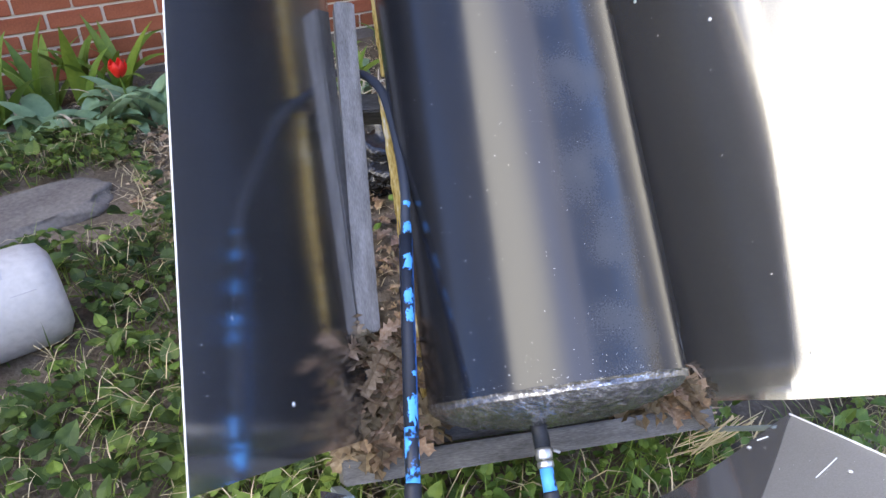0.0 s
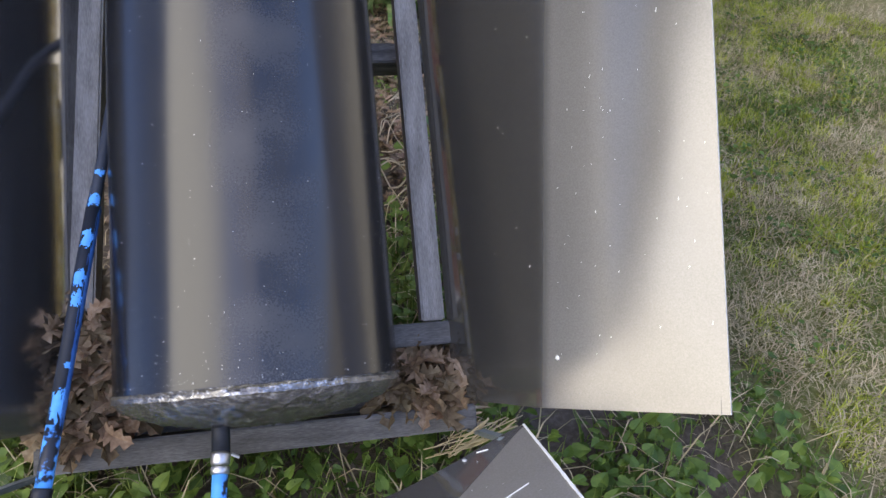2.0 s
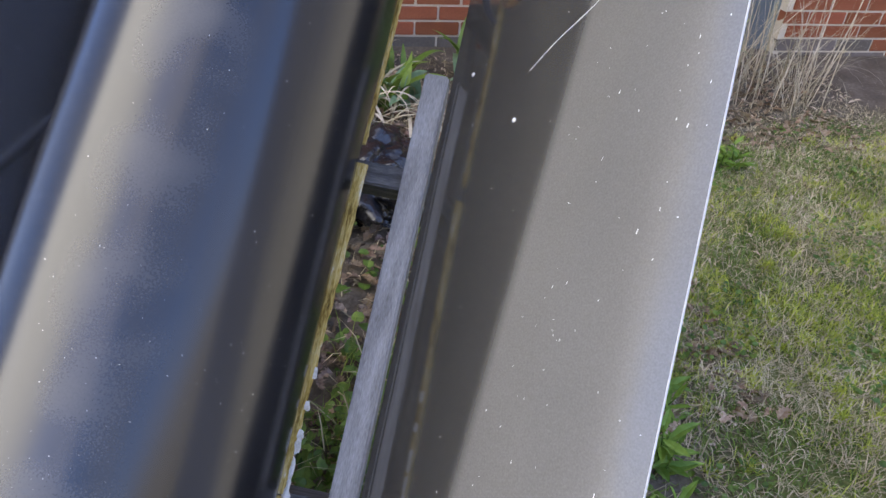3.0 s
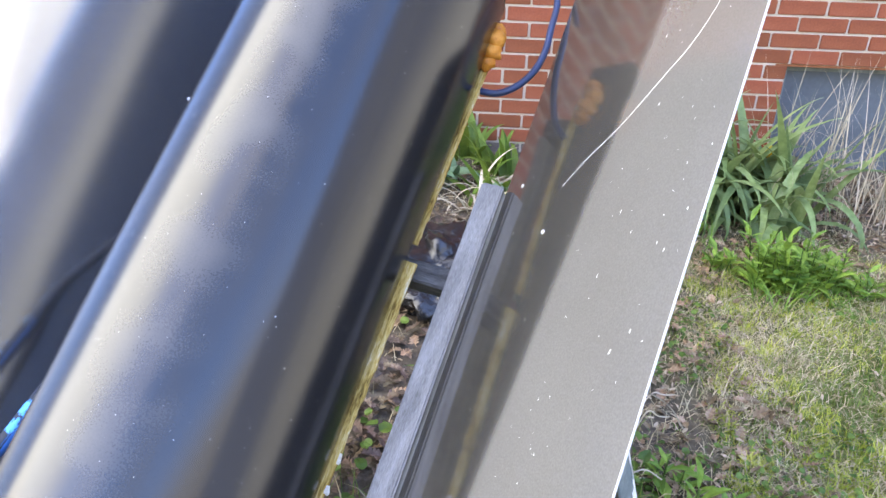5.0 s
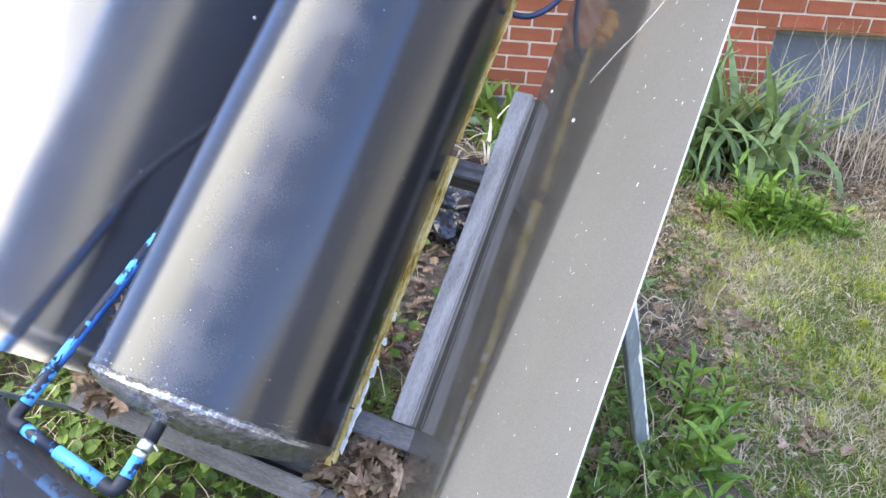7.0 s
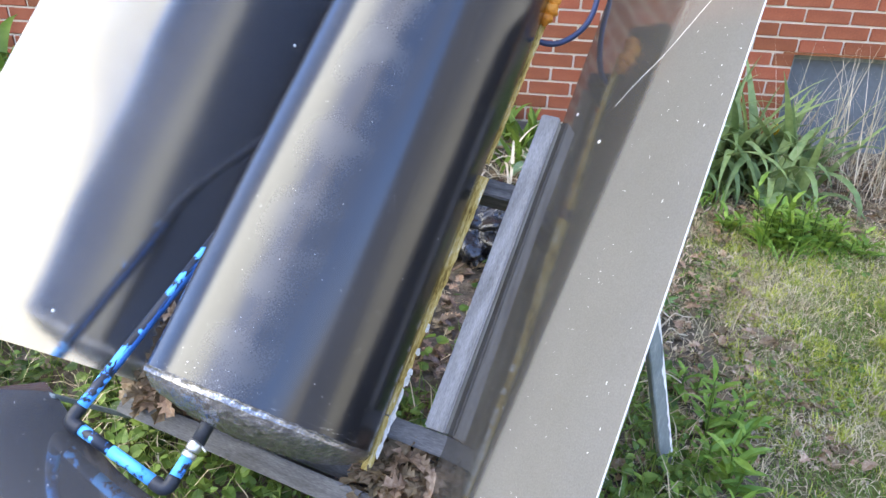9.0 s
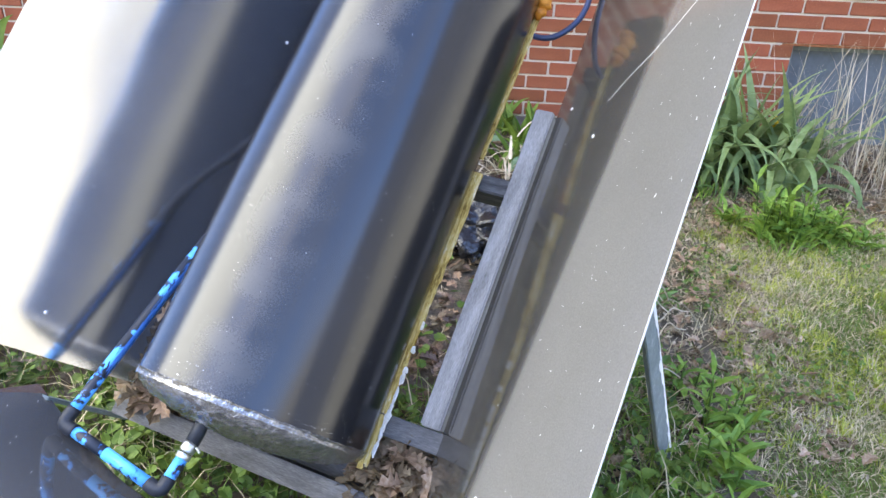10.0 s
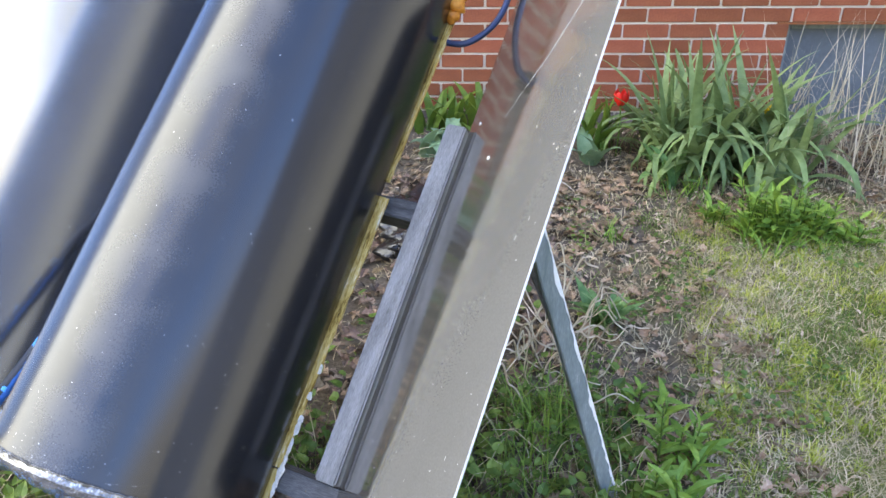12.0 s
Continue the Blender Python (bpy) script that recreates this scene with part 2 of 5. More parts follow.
dusty(M_SHELL)
M_TAR = mat("black_foil_wrap", [(0.045, 0.043, 0.041), (0.20, 0.195, 0.19), (0.88, 0.87, 0.84)], 160, 600, (0.10, 0.26), bump=0.9, dist=0.002, stretch=(0.35, 0.5, 1.2), lo=0.28, hi=0.72, spec=1.0, ior=1.7, metal=0.7)
M_FOAM = mat("yellow_foam_edge", [(0.04, 0.025, 0.01), (0.28, 0.175, 0.045), (0.54, 0.37, 0.11), (0.63, 0.48, 0.20), (0.80, 0.74, 0.58)], 22, 120, (0.8, 0.95), bump=0.8, dist=0.004, spec=0.15, lo=0.30, hi=0.66, stretch=(4, 0.6, 4))
M_CHIP = mat("white_foam_chip", [(0.50, 0.46, 0.37), (0.72, 0.69, 0.61), (0.82, 0.80, 0.75)], 60, 300, (0.8, 0.95), bump=0.5, spec=0.15)
M_ORANGE = mat("orange_foam", [(0.42, 0.13, 0.015), (0.68, 0.25, 0.03), (0.78, 0.36, 0.07)], 30, 120, (0.5, 0.7), bump=0.6, dist=0.004)
M_MIRROR = mat("mirror_sheet", [(0.50, 0.505, 0.515), (0.54, 0.545, 0.555), (0.58, 0.585, 0.595)], 5, 900, (0.10, 0.15), metal=0.96, bump=0.03, dist=0.0004)


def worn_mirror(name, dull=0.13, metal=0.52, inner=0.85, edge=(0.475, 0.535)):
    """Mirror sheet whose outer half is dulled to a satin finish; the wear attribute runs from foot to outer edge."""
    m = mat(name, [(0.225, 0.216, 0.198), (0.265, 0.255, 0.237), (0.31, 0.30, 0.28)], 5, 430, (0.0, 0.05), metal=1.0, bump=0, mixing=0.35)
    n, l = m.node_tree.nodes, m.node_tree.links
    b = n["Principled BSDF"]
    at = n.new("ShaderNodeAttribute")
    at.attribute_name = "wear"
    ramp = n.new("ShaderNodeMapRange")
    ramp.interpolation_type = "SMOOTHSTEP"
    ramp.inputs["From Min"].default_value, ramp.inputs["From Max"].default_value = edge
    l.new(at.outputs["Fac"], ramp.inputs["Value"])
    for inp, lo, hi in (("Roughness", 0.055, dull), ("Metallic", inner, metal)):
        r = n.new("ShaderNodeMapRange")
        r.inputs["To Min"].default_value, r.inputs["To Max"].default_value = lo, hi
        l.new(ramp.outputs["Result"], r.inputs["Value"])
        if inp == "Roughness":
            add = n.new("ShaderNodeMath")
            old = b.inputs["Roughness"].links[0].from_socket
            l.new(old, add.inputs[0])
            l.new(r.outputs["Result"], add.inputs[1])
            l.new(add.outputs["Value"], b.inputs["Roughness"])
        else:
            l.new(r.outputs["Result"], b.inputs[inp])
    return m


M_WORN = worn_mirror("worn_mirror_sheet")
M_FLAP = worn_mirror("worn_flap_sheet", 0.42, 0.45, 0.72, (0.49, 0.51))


def tarnish(m):
    n, l = m.node_tree.nodes, m.node_tree.links
    b = n["Principled BSDF"]
    at = n.new("ShaderNodeAttribute")
    at.attribute_name = "wear"
    k = n.new("ShaderNodeMapRange")
    k.inputs["From Min"].default_value, k.inputs["From Max"].default_value = 0.49, 0.51
    l.new(at.outputs["Fac"], k.inputs["Value"])
    mx = n.new("ShaderNodeMix")
    mx.data_type = "RGBA"
    l.new(k.outputs["Result"], mx.inputs["Factor"])
    mx.inputs["A"].default_value = (0.22, 0.215, 0.21, 1)
    l.new(b.inputs["Base Color"].links[0].from_socket, mx.inputs["B"])
    l.new(mx.outputs["Result"], b.inputs["Base Color"])


tarnish(M_FLAP)
M_CUT = mat("sheet_cut_edge", [(0.42, 0.42, 0.41), (0.60, 0.60, 0.59)], 40, 300, (0.5, 0.7), bump=0.1)
M_EDGE = mat("sheet_edge_white", [(0.70, 0.70, 0.68), (0.85, 0.85, 0.83)], 40, 300, (0.5, 0.7), bump=0.1)
M_SCREW = mat("screw_head", [(0.75, 0.74, 0.72), (0.9, 0.9, 0.88)], 60, 400, (0.25, 0.4), metal=0.6, bump=0.1)
M_PIPEBLACK = mat("black_pipe", [(0.012, 0.014, 0.018), (0.026, 0.031, 0.040)], 30, 200, (0.45, 0.6), bump=0.1)
M_PIPEBLUE = mat("blue_pipe_peeling_paint", [(0.02, 0.025, 0.035), (0.025, 0.03, 0.045), (0.025, 0.32, 0.85), (0.05, 0.44, 1.0)], 22, 90, (0.35, 0.5), bump=0.15, lo=0.56, hi=0.61, mixing=0.75)
M_PIPEBLUE2 = mat("blue_pipe_painted", [(0.02, 0.025, 0.035), (0.025, 0.03, 0.045), (0.025, 0.32, 0.85), (0.05, 0.44, 1.0)], 22, 90, (0.35, 0.5), bump=0.15, lo=0.40, hi=0.47, mixing=0.7)
M_PIPEDARK = mat("dark_blue_pipe", [(0.010, 0.014, 0.022), (0.018, 0.026, 0.042)], 30, 200, (0.5, 0.65), bump=0.1)
M_HOSE = mat("dusty_blue_hose", [(0.022, 0.030, 0.045), (0.036, 0.048, 0.070)], 30, 200, (0.5, 0.65), bump=0.1)
M_PAINTBLUE = mat("blue_paint", [(0.025, 0.32, 0.85), (0.05, 0.44, 1.0)], 30, 200, (0.4, 0.55), bump=0.1)
# the same blue paint, darkened for the pipe's shaded flanks
M_PAINTSHADE = mat("shaded_blue_paint", [(0.014, 0.10, 0.32), (0.025, 0.20, 0.58)], 40, 160, (0.4, 0.6), bump=0.1)
M_CLAMP = mat("steel_clamp", [(0.55, 0.55, 0.54), (0.75, 0.75, 0.73)], 60, 300, (0.3, 0.45), metal=0.9, bump=0.1)
M_BAG = mat("black_plastic_bag", [(0.008, 0.009, 0.011), (0.02, 0.021, 0.025)], 20, 80, (0.15, 0.3), bump=0.6, dist=0.01, spec=0.7)
M_TUBE = mat("white_plastic", [(0.27, 0.275, 0.285), (0.38, 0.385, 0.395), (0.45, 0.455, 0.465)], 6, 60, (0.45, 0.65), bump=0.1)
M_PRINT = mat("grey_print", [(0.28, 0.29, 0.32), (0.36, 0.37, 0.40)], 30, 200, (0.6, 0.7), bump=0)
M_ROCK = mat("grey_stone", [(0.08, 0.073, 0.067), (0.14, 0.128, 0.118), (0.20, 0.185, 0.17)], 6, 90, (0.85, 0.98), bump=0.6, dist=0.006, spec=0.2)
M_BARK = mat("bark", [(0.05, 0.04, 0.03), (0.13, 0.11, 0.085)], 12, 80, (0.9, 1.0), bump=1.0, dist=0.01, stretch=(3, 3, 1), spec=0.1)
M_CROWN = mat("tree_leaf", [(0.035, 0.07, 0.015), (0.07, 0.125, 0.025), (0.11, 0.17, 0.04)], 2, 20, (0.5, 0.7), bump=0, island=0.3, through_light=0.25, spec=0.3)
M_ROOF = mat("soffit_white", [(0.6, 0.6, 0.58), (0.7, 0.7, 0.68)], 8, 80, (0.6, 0.8), bump=0.1)


def turfed(name):
    """Soil that turns to worn turf where the turf attribute says so."""
    m = mat(name, [(0.06, 0.048, 0.037), (0.115, 0.092, 0.07), (0.20, 0.165, 0.13)], 7, 90, (0.9, 1.0), bump=1.0, dist=0.01, spec=0.1)
    n, l = m.node_tree.nodes, m.node_tree.links
    b = n["Principled BSDF"]
    co, at = n.new("ShaderNodeTexCoord"), n.new("ShaderNodeAttribute")
    at.attribute_name = "turf"
    tone, fine = n.new("ShaderNodeTexNoise"), n.new("ShaderNodeTexNoise")
    tone.inputs["Scale"].default_value, tone.inputs["Detail"].default_value = 3.0, 6.0
    fine.inputs["Scale"].default_value, fine.inputs["Detail"].default_value = 70.0, 3.0
    both = n.new("ShaderNodeMix")
    both.inputs["Factor"].default_value = 0.45
    ramp = n.new("ShaderNodeValToRGB")
    els = ramp.color_ramp.elements
    els[0].position, els[0].color = 0.34, (0.07, 0.085, 0.025, 1)
    els[1].position, els[1].color = 0.66, (0.29, 0.235, 0.14, 1)
    els.new(0.5).color = (0.14, 0.145, 0.05, 1)
    for t in (tone, fine):
        l.new(co.outputs["Object"], t.inputs["Vector"])
    l.new(tone.outputs["Fac"], both.inputs["A"])
    l.new(fine.outputs["Fac"], both.inputs["B"])
    l.new(both.outputs["Result"], ramp.inputs["Fac"])
    mx = n.new("ShaderNodeMix")
    mx.data_type = "RGBA"
    l.new(at.outputs["Fac"], mx.inputs["Factor"])
    l.new(b.inputs["Base Color"].links[0].from_socket, mx.inputs["A"])
    l.new(ramp.outputs["Color"], mx.inputs["B"])
    l.new(mx.outputs["Result"], b.inputs["Base Color"])
    return m


M_GROUND = turfed("soil_and_turf")


# ---- mesh helpers ----
def link_bm(name, bm, material, smooth=False):
    me = bpy.data.meshes.new(name)
    bmesh.ops.recalc_face_normals(bm, faces=bm.faces)
    bm.to_mesh(me)
    bm.free()
    me.materials.append(material)
    if smooth:
        for p in me.polygons:
            p.use_smooth = True
    return me


def part(name, bm, material, parent, label="", smooth=False):
    ob = new(name, bm if isinstance(bm, bpy.types.Mesh) else link_bm(name, bm, material, smooth))
    ob.parent = parent
    return tagged(ob, label) if label else ob


def thing(name, label, category, m=None, group="", kind=""):
    ob = new(name)
    ob.empty_display_size = 0.05
    if m is not None:
        ob.matrix_world = m
    return tagged(ob, label, category, group, kind)


def py_mesh(name, verts, faces, material, smooth=False):
    me = bpy.data.meshes.new(name)
    me.from_pydata([tuple(map(float, v)) for v in verts], [], faces)
    me.materials.append(material)
    if smooth:
        for p in me.polygons:
            p.use_smooth = True
    return me


def box(bm, x0, x1, y0, y1, z0, z1, bevel=0.0, m=None):
    r = bmesh.ops.create_cube(bm, size=1.0)
    vs = r["verts"]
    for v in vs:
        v.co = Vector(((x0 + x1) / 2 + v.co.x * (x1 - x0), (y0 + y1) / 2 + v.co.y * (y1 - y0), (z0 + z1) / 2 + v.co.z * (z1 - z0)))
    if bevel:
        es = list({e for v in vs for e in v.link_edges})
        vs = bmesh.ops.bevel(bm, geom=es, offset=bevel, segments=2, affect="EDGES")["verts"]
    if m is not None:
        bmesh.ops.transform(bm, matrix=m, verts=[v for v in vs if v.is_valid])
    return bm


def new_box(*a, **k):
    return box(bmesh.new(), *a, **k)


def sweep(pts, radius, sides=14, bm=None, caps=True, wobble=0.0):
    """A round bar along a line of points."""
    bm = bm or bmesh.new()
    pts = [Vector(p) for p in pts]
    rings, ref = [], None
    for i, p in enumerate(pts):
        d = (pts[min(i + 1, len(pts) - 1)] - pts[max(i - 1, 0)]).normalized()
        if ref is None:
            ref = d.orthogonal().normalized()
        ref = (ref - d * ref.dot(d)).normalized()
        side = d.cross(ref)
        r = radius[i] if isinstance(radius, (list, tuple)) else radius
        ring = []
        for k in range(sides):
            a = 2 * math.pi * k / sides
            rr = r * (1 + wobble * noise.noise(p * 40 + Vector((math.cos(a), math.sin(a), 0)) * 2))
            ring.append(bm.verts.new(p + (ref * math.cos(a) + side * math.sin(a)) * rr))
        rings.append(ring)
    for a, b in zip(rings, rings[1:]):
        for k in range(sides):
            bm.faces.new((a[k], a[(k + 1) % sides], b[(k + 1) % sides], b[k]))
    if caps:
        bm.faces.new(rings[0][::-1])
        bm.faces.new(rings[-1])
    return bm


def curve_points(ctrl, n=8):
    """A smooth line through control points."""
    c = [Vector(p) for p in ctrl]
    c = [c[0] * 2 - c[1]] + c + [c[-1] * 2 - c[-2]]
    out = []
    for i in range(1, len(c) - 2):
        for k in range(n):
            t = k / n
            p0, p1, p2, p3 = c[i - 1 : i + 3]
            out.append(0.5 * ((2 * p1) + (p2 - p0) * t + (2 * p0 - 5 * p1 + 4 * p2 - p3) * t * t + (3 * p1 - p0 - 3 * p2 + p3) * t ** 3))
    return out + [c[-2]]


def sheet(fn, ns, nt, thick, bm=None, wear=None):
    """A thin bent plate: fn(s, t) gives the upper side, the normal is taken from it."""
    bm = bm or bmesh.new()
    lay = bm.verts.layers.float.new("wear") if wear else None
    P = [[Vector(fn(i / ns, j / nt)) for j in range(nt + 1)] for i in range(ns + 1)]
    top, bot = [], []
    for i in range(ns + 1):
        ra, rb = [], []
        for j in range(nt + 1):
            a = P[min(i + 1, ns)][j] - P[max(i - 1, 0)][j]
            b = P[i][min(j + 1, nt)] - P[i][max(j - 1, 0)]
            nrm = a.cross(b).normalized()
            ra.append(bm.verts.new(P[i][j]))
            rb.append(bm.verts.new(P[i][j] - nrm * thick))
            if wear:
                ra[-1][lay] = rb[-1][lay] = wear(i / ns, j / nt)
        top.append(ra)
        bot.append(rb)
    for i in range(ns):
        for j in range(nt):
            bm.faces.new((top[i][j], top[i + 1][j], top[i + 1][j + 1], top[i][j + 1]))
            bm.faces.new((bot[i][j], bot[i][j + 1], bot[i + 1][j + 1], bot[i + 1][j]))
    for i in range(ns):
        for j in (0, nt):
            bm.faces.new((top[i][j], top[i + 1][j], bot[i + 1][j], bot[i][j]))
    for j in range(nt):
        for i in (0, ns):
            bm.faces.new((top[i][j], top[i][j + 1], bot[i][j + 1], bot[i][j]))
    return bm


def smooth_sharp(ob, angle=40):
    for p in ob.data.polygons:
        p.use_smooth = True
    ob.data.set_sharp_from_angle(angle=radians(angle))
    return ob


def ground_z(x, y):
    z = 0.10 - 0.016 * (min(max(x, -3), 3) - 0.8) + 0.037 * (min(max(y, -2), 3.2) - 1.3)
    return z + 0.010 * noise.noise(Vector((x * 1.7, y * 1.7, 0.3))) + 0.005 * noise.noise(Vector((x * 7, y * 7, 4.1)))


# ---- ground ----
def build_ground():
    def axis(lo, hi, step, far):
        core = list(np.arange(lo, hi + 1e-6, step))
        return [-far, -40, -15, -7] + core + [7, 15, 40, far]
    xs, ys = axis(-2.6, 3.4, 0.06, 400), axis(-1.4, 3.6, 0.06, 400)
    verts = [(x, y, ground_z(x, y)) for y in ys for x in xs]
    nx = len(xs)
    faces = [(j * nx + i, j * nx + i + 1, (j + 1) * nx + i + 1, (j + 1) * nx + i) for j in range(len(ys) - 1) for i in range(nx - 1)]
    me = py_mesh("ground", verts, faces, M_GROUND, True)
    turf = me.attributes.new("turf", "FLOAT", "POINT")
    for i, (x, y, z) in enumerate(verts):
        n = 0.35 * noise.noise(Vector((x * 1.3, y * 1.3, 2.0))) + 0.15 * noise.noise(Vector((x * 5, y * 5, 8.0)))
        lawn = min(x - 0.95 - 0.12 * y, 2.35 - y)
        yard = max(-y - 0.1, abs(x - 0.7) - 2.4, -1.6 - x)
        turf.data[i].value = min(1.0, max(0.0, 0.5 + (max(lawn, min(yard, 2.5 - y)) + n) * 3.0))
    return tagged(new("ground", me), "brown garden soil running into worn patchy lawn", "ground", kind="structure")


build_ground()

# ---- house wall ----
WALL_Y, BW, BH = 3.2, 0.203, 0.0667
JX, JZ = 1.75, 0.62                       # a head joint and a bed joint
WIN_X0, WIN_X1, WIN_Z0, WIN_Z1 = 1.745, 2.535, 0.12, 0.62
wall = thing("wall_north", "red brick house wall with pale mortar joints", "wall", kind="structure")


def wall_core():
    bm = bmesh.new()
    y0, y1 = WALL_Y + 0.007, WALL_Y + 0.22
    box(bm, -13, WIN_X0, y0, y1, -0.1, 3.0)
    box(bm, WIN_X1, 7, y0, y1, -0.1, 3.0)
    box(bm, WIN_X0, WIN_X1, y0, y1, WIN_Z1, 3.0)
    box(bm, WIN_X0, WIN_X1, y0, y1, -0.1, WIN_Z0)
    return bm


part("mortar_bed", wall_core(), M_MORTAR, wall, "pale sandy mortar")
tagged(new("ceiling", link_bm("eave", new_box(-13, 7, 2.65, 3.42, 3.0, 3.1, 0.01), M_ROOF)), "white painted eave boards above the brick wall", "eave", kind="structure")

# basement window, set back in the wall
window = thing("window_1", "grey boarded basement window low in the brick wall", "window", kind="structure")
part("pane", new_box(WIN_X0 + 0.02, WIN_X1 - 0.02, WALL_Y + 0.075, WALL_Y + 0.085, WIN_Z0, WIN_Z1 - 0.02), M_PANE, window, "dull blue-grey board")
for nm, a in (("window_frame", (WIN_X0, WIN_X0 + 0.03, WIN_Z0, WIN_Z1 - 0.008)), ("window_frame", (WIN_X1 - 0.03, WIN_X1, WIN_Z0, WIN_Z1 - 0.008)), ("window_frame", (WIN_X0 + 0.03, WIN_X1 - 0.03, WIN_Z1 - 0.035, WIN_Z1 - 0.008))):
    part(nm, new_box(a[0], a[1], WALL_Y + 0.06, WALL_Y + 0.10, a[2], a[3], 0.003), M_PAINTWOOD, window)
part("lintel", new_box(WIN_X0 - 0.05, WIN_X1 + 0.05, WALL_Y + 0.004, WALL_Y + 0.09, WIN_Z1 - 0.007, WIN_Z1 + 0.003), M_RUST, window, "rusty steel lintel")

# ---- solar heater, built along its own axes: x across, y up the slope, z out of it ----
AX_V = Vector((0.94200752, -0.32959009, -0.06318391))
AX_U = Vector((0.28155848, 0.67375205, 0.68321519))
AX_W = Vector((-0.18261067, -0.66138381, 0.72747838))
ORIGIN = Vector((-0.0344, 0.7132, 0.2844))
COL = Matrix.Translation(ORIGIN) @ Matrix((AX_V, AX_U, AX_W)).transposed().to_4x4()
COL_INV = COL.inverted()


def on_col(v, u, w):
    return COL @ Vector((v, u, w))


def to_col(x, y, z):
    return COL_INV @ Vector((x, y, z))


U0, U1 = 0.062, 1.14
HOOD_A, HOOD_B, HOOD_C = 0.197, 0.239, 0.085         # half width, rise, and the height of the widest place
HOOD_FOOT = math.asin(HOOD_C / HOOD_B)


def profile(k):
    """The hood's cross section, k from 0 to 1, right foot over the top to the left foot."""
    a = -HOOD_FOOT + (math.pi + 2 * HOOD_FOOT) * k
    return (HOOD_A * math.cos(a) + 0.005 * max(0.0, math.sin(a)), HOOD_C + HOOD_B * math.sin(a))


